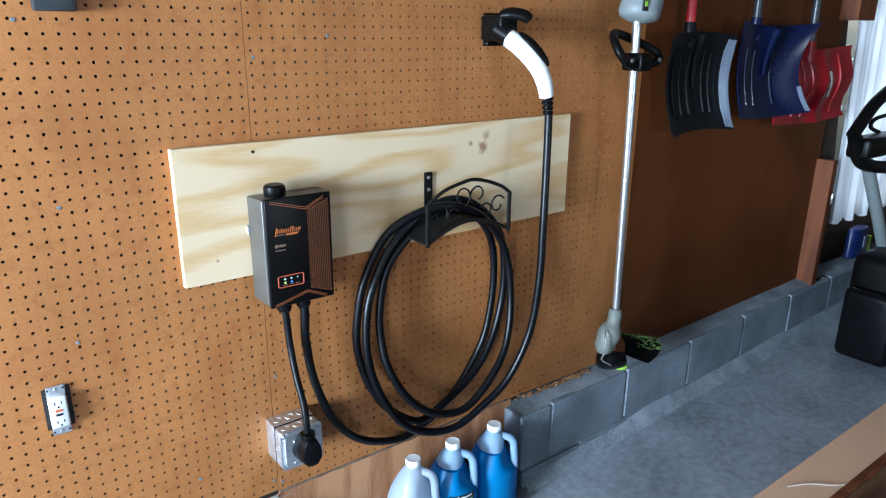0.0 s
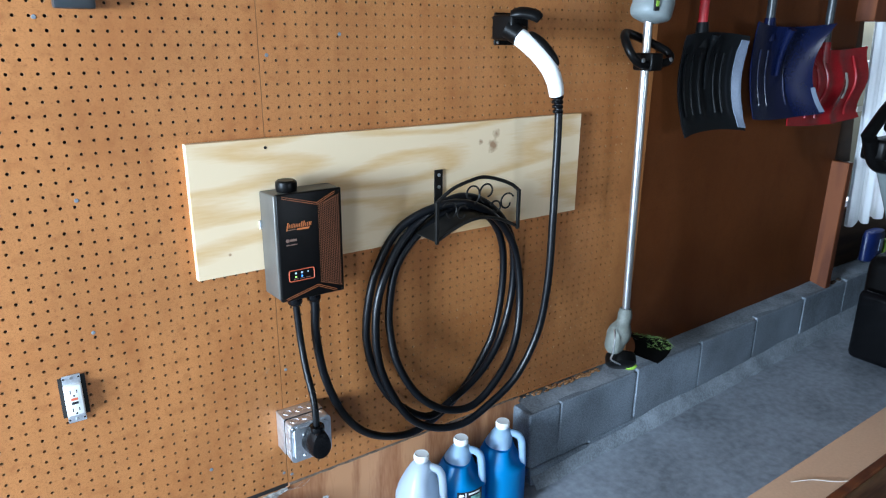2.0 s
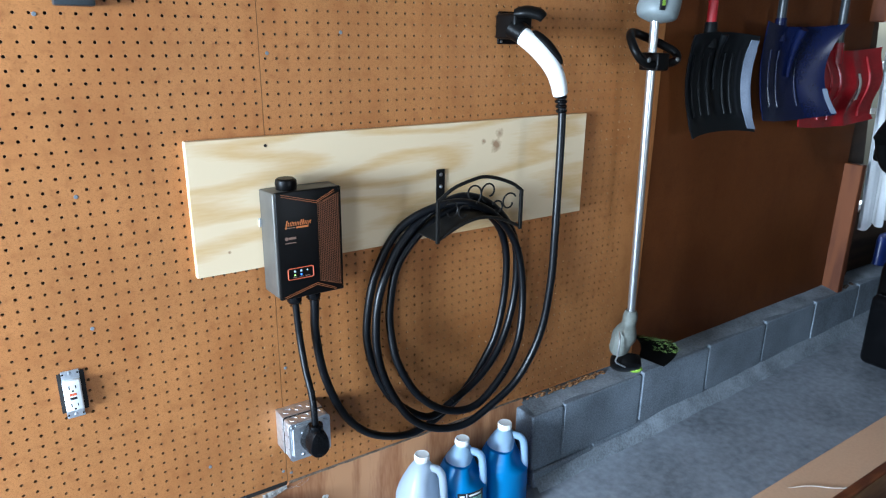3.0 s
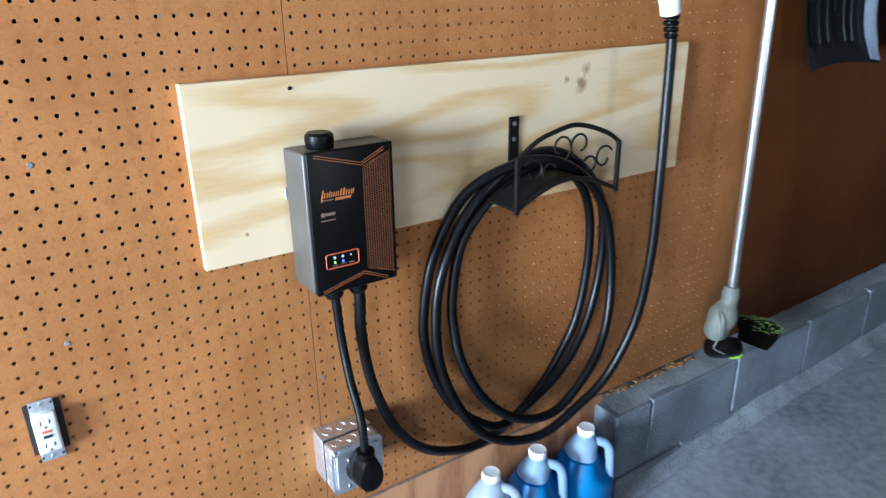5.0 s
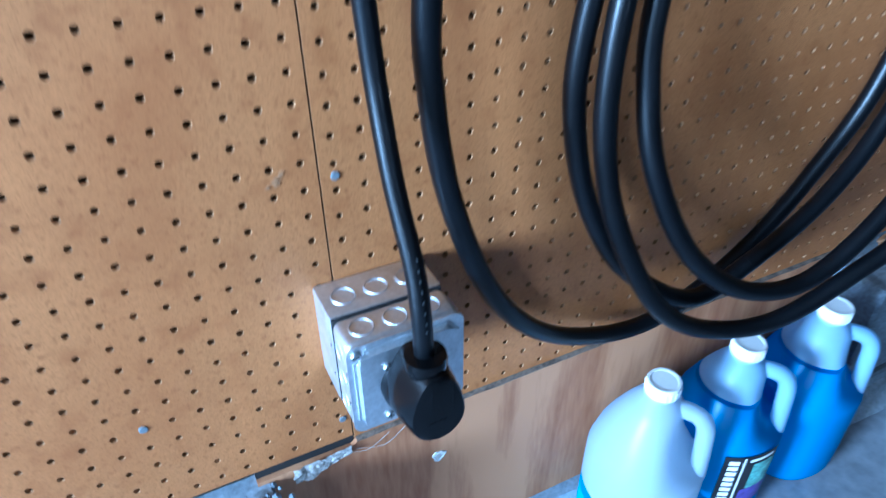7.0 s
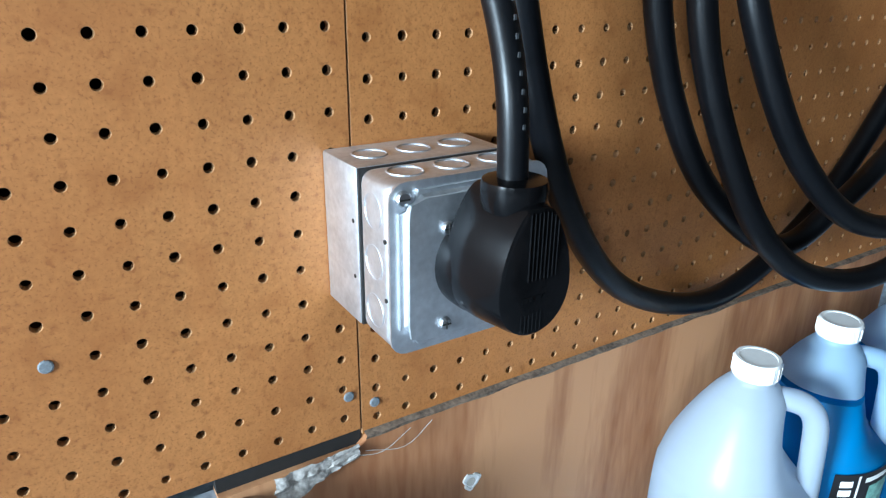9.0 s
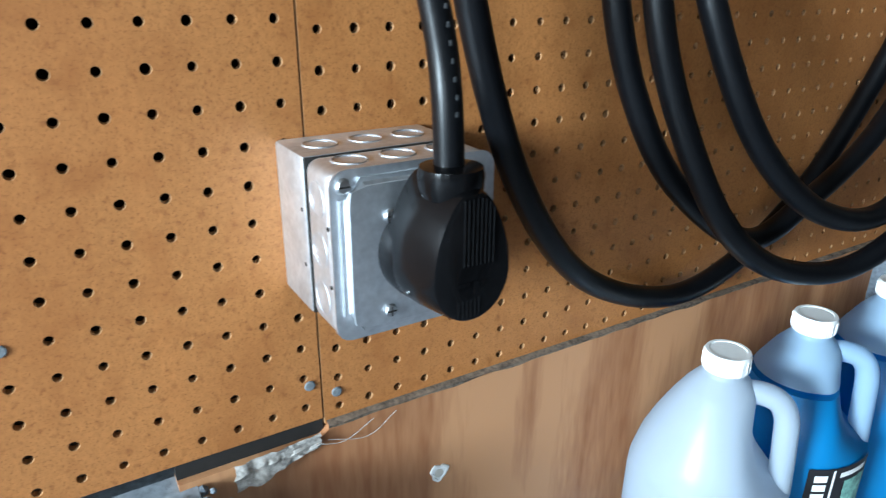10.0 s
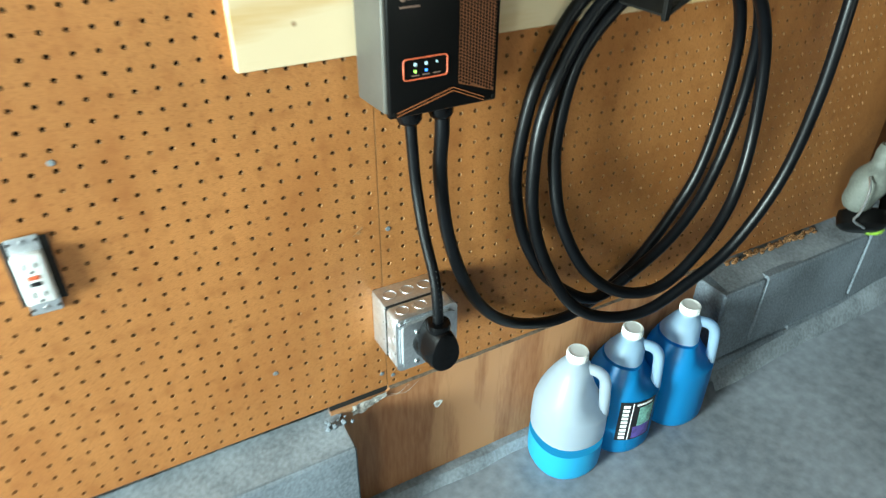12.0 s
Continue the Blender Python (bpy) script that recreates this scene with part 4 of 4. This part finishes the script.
    part("plate_screw", disc(0.662, -0.008, 1.412, 0.004, 0.002, 12), M_SCREW, h)


def wall_outlet():
    o = thing("wall_outlet", (-0.452, 0, 0.698), "white safety outlet without cover in a dark cutout", "outlet")
    m = Matrix.Translation((-0.452, 0, 0.699))
    # solid dark slab, coloured like the shade inside the cutout
    part("cutout", bbox(-0.4765, -0.4255, -0.0012, 0.03, 0.657, 0.748), M_DARK, o, "dark slab painting the shade in a rectangular cutout")
    part("body", bbox(-0.469, -0.435, -0.0165, -0.001, 0.664, 0.733, 0.004, 3), M_WHITE, o, smooth=True)
    for s in (1, -1):
        zc = 0.699 + s * 0.0475
        ear = part("mounting_strap", bbox(-0.469, -0.435, -0.006, -0.0045, min(zc - s * 0.014, zc + s * 0.007), max(zc - s * 0.014, zc + s * 0.007), 0.0015, 2), M_ZINC, o)
        part("strap_screw", disc(-0.452, -0.006, zc, 0.0035, 0.002, 10), M_SCREW, ear)
        for q in (-0.014, 0.014):
            part("strap_hole", disc(-0.452 + q, -0.006, zc, 0.0022, 0.0004, 8), M_DARK, ear)
        z = 0.699 + s * 0.0205
        for q, w in ((-0.006, 0.004), (0.006, 0.0033)):
            part("slot", bbox(-0.452 + q - 0.0009, -0.452 + q + 0.0009, -0.0169, -0.016, z - w, z + w), M_DARK, o)
        part("slot", disc(-0.452, -0.0165, z - s * 0.0 - 0.009, 0.0022, 0.0004, 10), M_DARK, o)
    part("button", bbox(-0.459, -0.446, -0.0178, -0.016, 0.700, 0.7055, 0.0006, 1), M_RED_PRINT, o, "red reset button")
    part("button", bbox(-0.459, -0.446, -0.0178, -0.016, 0.691, 0.6965, 0.0006, 1), M_LABEL, o, "black test button")


def switch_plate():
    s = thing("switch_box", (-0.35, 0, 1.47), "dark blue-grey switch box on the pegboard", "switch box")
    part("box", bbox(-0.381, -0.312, -0.030, -0.0005, 1.470, 1.585, 0.004, 2), M_HANDLE_K, s, smooth=True)
    part("toggle", bbox(-0.352, -0.341, -0.040, -0.029, 1.520, 1.540, 0.002, 2), M_BLACK, s)


backing_board()
charger()
junction_box()
power_cord()
hose_rack()
charging_cable()
holster()
wall_outlet()
switch_plate()


# ---- jugs ----
def jug(x, y, z0, turn, fill, fluid, label, marked):
    j = thing("washer_fluid_jug", (x, y, z0), label, "jug", "jugs along the wall")
    base = Matrix.Translation((x, y, z0)) @ pose(0, 0, 0, 0, 0, turn)
    prof = [(0.060, 0.000), (0.070, 0.004), (0.0745, 0.014), (0.0755, 0.030), (0.0755, 0.120), (0.0750, 0.150), (0.0735, 0.170), (0.068, 0.190), (0.058, 0.213), (0.046, 0.236), (0.034, 0.256), (0.0245, 0.268), (0.0195, 0.274), (0.0190, 0.282)]

    def dent(a, r, z):
        # hollow beside the handle
        d = math.cos(a)
        if 0.155 < z < 0.262 and d > 0.3:
            w = math.sin(math.pi * (z - 0.155) / 0.107)
            return r * (1 - 0.46 * w * ((d - 0.3) / 0.7) ** 1.3)
        return r * (1 + 0.02 * math.cos(4 * a) * (z < 0.17))

    def cut(lo, hi):
        out = []
        for (ra, za), (rb, zb) in zip(prof, prof[1:]):
            for k in range(4):
                t = k / 4
                out.append((ra + (rb - ra) * t, za + (zb - za) * t))
        out.append(prof[-1])
        return [q for q in out if lo - 1e-6 <= q[1] <= hi + 1e-6]

    part("liquid", lathe(cut(0, fill), 40, m=base, squash=dent), fluid, j, "blue washer fluid seen through the plastic", smooth=True)
    part("bottle", lathe(cut(fill - 0.004, 0.282), 40, m=base, squash=dent), M_JUG_BLUE if fluid is M_FLUID else M_JUG, j, "milky translucent plastic", smooth=True)
    hp = [(0.014, 0, 0.254), (0.032, 0, 0.257), (0.050, 0, 0.252), (0.060, 0, 0.236), (0.0635, 0, 0.205), (0.0655, 0, 0.175), (0.0665, 0, 0.150), (0.062, 0, 0.130)]
    part("handle", tube([base @ q for q in glide(hp, 5)], 0.0112, 14), M_JUG_BLUE if fluid is M_FLUID else M_JUG, j, smooth=True)
    capm = base @ Matrix.Translation((0, 0, 0.278))
    cap = part("cap", lathe([(0.0205, 0), (0.0212, 0.001), (0.0212, 0.016), (0.0200, 0.0185), (0.017, 0.0185), (0.0165, 0.0178)], 40, m=capm), M_WHITE, j, "white screw cap", smooth=True)
    for k in range(40):
        a = 2 * math.pi * k / 40
        if k % 2:
            continue
        part("cap_rib", bbox(-0.0006, 0.0006, -0.0004, 0.0006, 0.002, 0.015, m=capm @ pose(0, 0, 0, 0, 0, math.degrees(a)) @ Matrix.Translation((0, -0.0214, 0))), M_WHITE, cap)
    if marked:
        def wrap(a, z, out=0.0006):
            a += radians(24)
            r = 0.0755 * (1 + 0.02 * math.cos(4 * a)) + out
            return base @ Vector((r * math.cos(a), r * math.sin(a), z))

        def patch(name, a0, a1, za, zb, mat, out, tilt=0.0):
            g = bmesh.new()
            rows = [[g.verts.new(wrap(radians(a0 + (a1 - a0) * i / 10), z + tilt * i / 10, out)) for z in (za, (za + zb) / 2, zb)] for i in range(11)]
            for p, q in zip(rows, rows[1:]):
                for k in range(2):
                    g.faces.new((p[k], q[k], q[k + 1], p[k + 1]))
            return part(name, g, mat, j, smooth=True)

        patch("label", -112, -48, 0.050, 0.160, M_LABEL, 0.0006)
        patch("label_picture", -80, -52, 0.088, 0.142, M_LABEL_G, 0.0010)
        patch("label_picture", -86, -52, 0.054, 0.088, M_LABEL_V, 0.0011)
        patch("label_line", -93, -91, 0.052, 0.158, M_WHITE, 0.0011)
        for i in range(9):
            patch("lettering_bar", -107, -97, 0.055 + 0.0112 * i, 0.063 + 0.0112 * i, M_WHITE, 0.0011)
        patch("lettering_bar", -86, -56, 0.148, 0.154, M_WHITE, 0.0011)


jug(0.363, -0.090, 0.001, -50, 0.086, M_FLUID_PALE, "nearly empty milky jug with pale blue fluid", False)
jug(0.505, -0.088, 0.001, -46, 0.230, M_FLUID, "blue washer fluid jug with a black label", True)
jug(0.664, -0.090, 0.001, -46, 0.224, M_FLUID, "blue washer fluid jug by the block footing", False)


# ---- tools on the wall ----
def trimmer():
    t = thing("string_trimmer", (1.17, -0.11, 0.30), "grey battery string trimmer with aluminium pole against the wall", "string trimmer")
    a, b = Vector((1.131, -0.120, 1.60)), Vector((1.174, -0.110, 0.53))
    part("pole", tube([a, b], 0.0125, 18), M_ALU, t, "silver aluminium pole", smooth=True)
    part("motor_housing", tube(glide([(1.135, -0.118, 1.470), (1.140, -0.118, 1.490), (1.152, -0.118, 1.525), (1.152, -0.118, 1.60), (1.150, -0.118, 1.66)], 4), [0.020, 0.034, 0.046, 0.054, 0.058] + [0.060] * 12, 20), M_GREY, t, "grey motor housing", smooth=True)
    part("brand_plate", bbox(1.092, 1.112, -0.172, -0.166, 1.50, 1.60, 0.001, 1), M_LABEL, t)
    for i in range(3):
        part("brand_bar", bbox(1.097, 1.108, -0.1735, -0.1715, 1.512 + 0.022 * i, 1.527 + 0.022 * i), M_TAPE if i else M_GREEN, t)
    ring = [(1.133, -0.150, 1.352), (1.075, -0.152, 1.356), (1.040, -0.145, 1.385), (1.045, -0.115, 1.425), (1.085, -0.085, 1.440), (1.135, -0.085, 1.430), (1.180, -0.110, 1.410), (1.215, -0.140, 1.385), (1.200, -0.155, 1.362), (1.133, -0.152, 1.352)]
    part("loop_handle", tube(glide(ring, 5), 0.0125, 12), M_BLACK, t, "black loop handle", smooth=True)
    part("handle_clamp", bbox(1.108, 1.160, -0.168, -0.098, 1.335, 1.385, 0.006, 2), M_BLACK, t, smooth=True)
    for x in (1.072, 1.196):
        part("clamp_screw", disc(x, -0.164, 1.366, 0.007, 0.004, 12), M_SCREW, t)
    head = [(1.173, -0.110, 0.560), (1.170, -0.110, 0.520), (1.160, -0.106, 0.480), (1.148, -0.100, 0.440), (1.146, -0.096, 0.405)]
    part("gear_head", tube(glide(head, 4), [0.019, 0.022, 0.024, 0.024, 0.023, 0.024, 0.030, 0.036, 0.039, 0.040, 0.039, 0.036, 0.034, 0.034, 0.033, 0.030, 0.024], 18), M_HEAD, t, "pale weathered gear head", smooth=True)
    part("wire_guard", tube(glide([(1.115, -0.12, 0.500), (1.095, -0.14, 0.480), (1.092, -0.14, 0.430), (1.098, -0.13, 0.400), (1.135, -0.14, 0.375)], 5), 0.0028, 8), M_ALU, t, smooth=True)
    part("spool", lathe([(0.030, 0), (0.048, 0.006), (0.052, 0.020), (0.052, 0.040), (0.042, 0.050), (0.030, 0.054)], 24, m=Matrix.Translation((1.180, -0.098, 0.392)) @ pose(0, 0, 0, 150, 25, 0)), M_BLACK, t, "black line spool", smooth=True)
    part("bump_knob", lathe([(0.022, 0), (0.024, 0.006), (0.018, 0.014), (0.010, 0.017)], 20, m=Matrix.Translation((1.206, -0.126, 0.347)) @ pose(0, 0, 0, 150, 25, 0)), M_GREEN, t, "lime green bump knob", smooth=True)

    def guard(u, v):
        a = radians(-60 + 130 * u)
        r = 0.06 + 0.125 * v
        return Vector((1.215 + r * math.cos(a) * 1.15, -0.075 - 0.05 * v + 0.035 * math.sin(a), 0.400 + 0.040 * math.sin(a) - 0.035 * v))

    part("guard", sheet(guard, 14, 6, 0.006), M_BLACK, t, "black guard with dried grass", smooth=True)
    g = bmesh.new()
    rnd = random.Random(4)
    for i in range(170):
        u, v = rnd.uniform(0.25, 0.95), rnd.uniform(0.3, 1.0)
        q = guard(u, v) + Vector((0, -0.003, rnd.uniform(0.002, 0.008)))
        d = Vector((rnd.uniform(-1, 1), rnd.uniform(-0.6, 0.6), rnd.uniform(-0.2, 0.5))).normalized() * rnd.uniform(0.006, 0.016)
        w = Vector((0, 0, 0.0016))
        g.faces.new([g.verts.new(c) for c in (q - d, q + w, q + d, q - w)])
    tagged(part("grass_clippings", g, M_GRASS, t, "dried green grass clippings"), kind="stuff")


def snow_shovel(name_label, x, zt, w, h, depth, mat, handle_mat, style, handle_x, lean):
    s = thing("snow_shovel", (x, -0.02, zt - h), name_label, "snow shovel", "shovels hung on the wall")

    def blade(u, v):
        q, p = 2 * u - 1, 2 * v - 1
        y = -0.040 - depth * (p * p if style != "wavy" else 0.5 - 0.5 * math.cos(2.3 * math.pi * v))
        if style == "ribbed":
            y -= 0.022 * abs(q) ** 3 - 0.004 * math.cos(q * 5.2 * math.pi) * (0.12 < v < 0.85)
            x_out = 0.0
        elif style == "folded":
            y -= 0.028 * abs(q) ** 2 + 0.020 * max(0, 1 - abs(q) * 4.0) * max(0, 1 - v * 1.5)
            y -= 0.060 * max(0.0, q - 0.35 - 0.25 * (v - 0.5))
            x_out = 0.02 * q * p * p - 0.045 * max(0.0, q) ** 2 * math.sin(math.pi * v)
        else:
            y -= 0.016 * abs(q) + 0.014 * max(0, 1 - abs(q - 0.15) * 4.0)
            x_out = 0.03 * q * p * p - 0.03 * (v > 0.9) * (q < 0) * abs(q)
        top = zt + (0.016 * q * q if style != "ribbed" else -0.012 * q * q)
        return Vector((x + q * w / 2 + x_out + lean * v, y, top - h * v))

    bl = part("blade", sheet(blade, 48, 22, 0.0045), mat, s, smooth=True)
    if style == "ribbed":
        for q in (0.14, 0.26, 0.38, 0.62, 0.74):
            part("rib", tube([blade(q, 0.2 + 0.62 * k / 12) + Vector((0, -0.002, 0)) for k in range(13)], 0.0042, 8), mat, bl, smooth=True)
        part("spine", tube([blade(0.5, 0.02 + 0.55 * k / 10) + Vector((0, -0.006, 0)) for k in range(11)], [0.014 - 0.001 * k for k in range(11)], 10), mat, bl, smooth=True)
        # Side return facing the light, painted as a pale strip.
        part("lit_edge", sheet(lambda u, v: blade(0.905 + 0.090 * u, 0.05 + 0.92 * v) + Vector((0, -0.006, 0)), 5, 16, 0.003), M_LIT_EDGE_AND_PRINT, s, "pale edge with light painted on", smooth=True)
    if style == "folded":
        part("spine", tube([blade(0.5, 0.02 + 0.5 * k / 10) + Vector((0, -0.008, 0)) for k in range(11)], [0.018 - 0.0012 * k for k in range(11)], 10), mat, bl, smooth=True)
        for q in (0.18, 0.34, 0.66):
            part("rib", tube([blade(q, 0.25 + 0.6 * k / 12) + Vector((0, -0.001, 0)) for k in range(13)], 0.004, 8), mat, bl, smooth=True)
        # Light on the lower right flank, laid on as a pale strip.
        part("lit_edge", sheet(lambda u, v: blade(0.96 + 0.04 * u, 0.70 + 0.28 * v) + Vector((0, -0.006, 0)), 3, 8, 0.003), M_LIT_EDGE_AND_PRINT, s, "pale edge with light painted on", smooth=True)
    if style == "wavy":
        part("tape_strip", sheet(lambda u, v: blade(0.60 + 0.05 * u + 0.06 * v, 0.30 + 0.36 * v) + Vector((0, -0.004, 0)), 3, 10, 0.001), M_TAPE, s, "torn white paper strip", smooth=True)
        for q in (0.2, 0.36, 0.8):
            part("rib", tube([blade(q, 0.1 + 0.8 * k / 14) + Vector((0, -0.002, 0)) for k in range(15)], 0.006, 8), mat, bl, smooth=True)
        part("edge_tag", bbox(x + w * 0.47, x + w * 0.56, -0.080, -0.076, zt - h * 0.86, zt - h * 0.78, 0.001, 1), M_TAPE, s)
    hx = handle_x
    part("socket", tube([(hx, -0.045, zt + 0.03), (hx, -0.048, zt - 0.05)], [0.019, 0.023], 14), mat, s, smooth=True)
    part("shaft", tube([(hx - 0.012, -0.040, zt + 0.95), (hx, -0.045, zt + 0.02)], 0.0155, 16), handle_mat, s, smooth=True)


trimmer()
snow_shovel("black ribbed plastic snow shovel with a red handle", 1.535, 1.447, 0.35, 0.325, 0.036, M_SHOVEL_K, M_HANDLE_R, "ribbed", 1.505, 0.05)
snow_shovel("dark blue folded snow shovel with a dark handle", 1.965, 1.468, 0.40, 0.335, 0.034, M_SHOVEL_B, M_HANDLE_K, "folded", 1.905, 0.05)
snow_shovel("glossy red wavy snow shovel with paper strips", 2.395, 1.385, 0.50, 0.300, 0.034, M_SHOVEL_R, M_HANDLE_K, "wavy", 2.335, 0.02)
_tag = thing("paper_tag", (2.25, 0, 1.39), "small white paper tag pinned to the wall", "tag")
part("paper", bbox(2.232, 2.272, -0.004, -0.001, 1.385, 1.452, 0.001, 1), M_TAPE, _tag)
part("pin", disc(2.252, -0.004, 1.405, 0.004, 0.002, 8), M_IRON, _tag)


# ---- window end ----
def stud():
    s = thing("wall_stud", (2.75, -0.02, 0.28), "reddish timber stud at the end of the panels", "stud")
    part("timber", bbox(2.665, 2.705, -0.075, 0.04, 0.282, 0.90, 0.003, 1), M_STUD, s)
    part("side_board", bbox(2.706, 2.80, 0.006, 0.04, 0.300, 0.60, 0.003, 1), M_FRAMING, s)
    b = thing("header_block", (2.73, -0.02, 1.49), "brown timber block above the window edge", "timber block")
    part("timber", bbox(2.64, 2.80, -0.075, 0.04, 1.500, 1.75, 0.003, 1), M_STUD, b)
    part("jamb", prism([(2.70, 0.30), (2.90, 0.30), (2.90, 0.62), (2.735, 1.55), (2.72, 2.5), (2.70, 2.5)], 0.008, 0.043), M_FRAMING, b)


def curtain():
    c = thing("window_1", (3.4, 0.0, 1.2), "bright window behind a white curtain", "window", kind="structure")
    for x in (2.76, 3.40, 4.02):
        part("window_frame", bbox(x, x + 0.03, 0.06, 0.11, 0.62, 1.95, 0.003, 1), M_WHITE, c)
    for z in (0.62, 1.30, 1.92):
        part("window_frame", bbox(2.79, 4.02, 0.062, 0.108, z, z + 0.03, 0.003, 1), M_WHITE, c)
    k = thing("curtain", (3.4, -0.03, 0.55), "white gathered curtain lit from behind", "curtain")

    def cloth(u, v):
        x = (2.72 + 0.16 * v) + (1.29 - 0.16 * v) * u
        fold = 0.016 * math.sin(u * 62 + 1.3 * math.sin(u * 17)) * (0.5 + 0.5 * v) + 0.006 * math.sin(u * 140)
        return Vector((x + 0.015 * math.sin(9 * u + 3 * v), -0.025 + fold, 2.0 - (1.43 + 0.018 * math.sin(u * 50)) * v))

    part("cloth", sheet(cloth, 180, 14, 0.0012), M_CURTAIN, k, smooth=True)
    part("rod", tube([(2.84, -0.03, 1.98), (4.05, -0.03, 1.98)], 0.008, 10), M_WHITE, k, smooth=True)


def workbench():
    t = thing("workbench_cabinet", (0.9, -1.4, 0), "low cabinet with a smooth tan laminate top", "cabinet")
    part("top", bbox(0.24, 2.40, -2.05, -1.022, 0.718, 0.750, 0.006, 3), M_TAN, t, "smooth tan laminate top", smooth=True)
    # Unseen body closed to the floor, added to shade the floor and footing rightwards.
    part("carcass", bbox(0.28, 2.36, -2.01, -1.06, 0.0, 0.718, 0.003, 1), M_FRAMING, t, "unseen dark wooden carcass that blocks light")
    b = thing("wooden_tray", (0.8, -1.4, 0.75), "dark varnished wooden board lying on the table", "board")
    part("panel", bbox(0.33, 1.30, -1.72, -1.118, 0.751, 0.766, 0.003, 2), M_BOARD, b)
    for y0, y1 in ((-1.120, -1.106), (-1.734, -1.720)):
        part("edging", bbox(0.32, 1.31, y0, y1, 0.751, 0.772, 0.003, 2), M_STUD, b)
    w = thing("white_string", (0.5, -1.08, 0.751), "thin white string lying on the table", "string")
    part("string", tube(glide([(0.44, -1.045, 0.7525), (0.475, -1.062, 0.7525), (0.50, -1.085, 0.7525), (0.53, -1.103, 0.7525)], 6), 0.0007, 6), M_TAPE, w)


def exercise_machine():
    e = thing("exercise_machine", (2.65, -0.34, 0.05), "black exercise machine with a grey upright tube", "exercise machine")
    part("console", bbox(2.28, 2.75, -0.36, -0.27, 0.985, 1.065, 0.015, 3), M_BLACK, e, smooth=True)
    part("console_lip", tube(glide([(2.25, -0.31, 1.07), (2.30, -0.31, 1.00), (2.36, -0.32, 0.955), (2.55, -0.33, 0.925), (2.80, -0.34, 0.905)], 5), 0.026, 12), M_BLACK, e, smooth=True)
    part("handrail", tube(glide([(2.25, -0.30, 1.075), (2.31, -0.30, 1.125), (2.40, -0.30, 1.19), (2.55, -0.31, 1.26), (2.75, -0.32, 1.33)], 5), 0.024, 12), M_BLACK, e, "black padded handrail", smooth=True)
    part("inner_rail", tube(glide([(2.48, -0.30, 1.07), (2.40, -0.30, 1.095), (2.42, -0.30, 1.125), (2.55, -0.31, 1.14), (2.75, -0.32, 1.15)], 5), 0.008, 10), M_IRON, e, smooth=True)
    part("upright", tube([(2.40, -0.31, 0.96), (2.62, -0.31, 0.70), (2.78, -0.31, 0.50)], 0.024, 14), M_GREY, e, "grey upright tube", smooth=True)
    part("motor_cover", bbox(2.56, 3.3, -0.56, -0.26, 0.06, 0.55, 0.06, 4), M_BLACK, e, smooth=True)
    part("side_pad", bbox(2.50, 2.60, -0.50, -0.28, 0.08, 0.40, 0.03, 3), M_PLUG, e, smooth=True)


def ledge_items():
    b = thing("blue_container", (3.02, -0.03, 0.285), "dark blue packaged container with green edge on the ledge", "container")
    part("body", lathe([(0.060, 0), (0.066, 0.006), (0.066, 0.13), (0.058, 0.150), (0.030, 0.158)], 24, m=Matrix.Translation((3.18, -0.035, 0.345)) @ Matrix.Diagonal((1.4, 0.55, 1, 1))), M_BLUE, b, smooth=True)
    part("print_bar", bbox(3.17, 3.20, -0.0745, -0.0715, 0.40, 0.46), M_LIT_EDGE_AND_PRINT, b)
    part("edge", bbox(3.275, 3.300, -0.06, -0.02, 0.345, 0.44, 0.006, 2), M_GREEN, b)
    rnd = random.Random(12)
    for i in range(5):
        x = 2.78 + 0.05 * i + 0.35 * (i > 2)
        f = thing("dark_rag", (x, -0.05, 0.285), "dark crumpled rag on the block ledge", "rag", "rags on the ledge")
        g = bmesh.new()
        bmesh.ops.create_icosphere(g, subdivisions=3, radius=0.035)
        for v in g.verts:
            v.co *= 1 + 0.5 * noise.noise(v.co * 40 + Vector((i, 0, 0)))
            v.co = Vector((x + v.co.x, -0.052 + v.co.y * 0.6, 0.297 + v.co.z * 0.4))
        part("cloth", g, M_FRAMING, f, smooth=True)


stud()
curtain()
ledge_items()
exercise_machine()
workbench()
build_foundation()
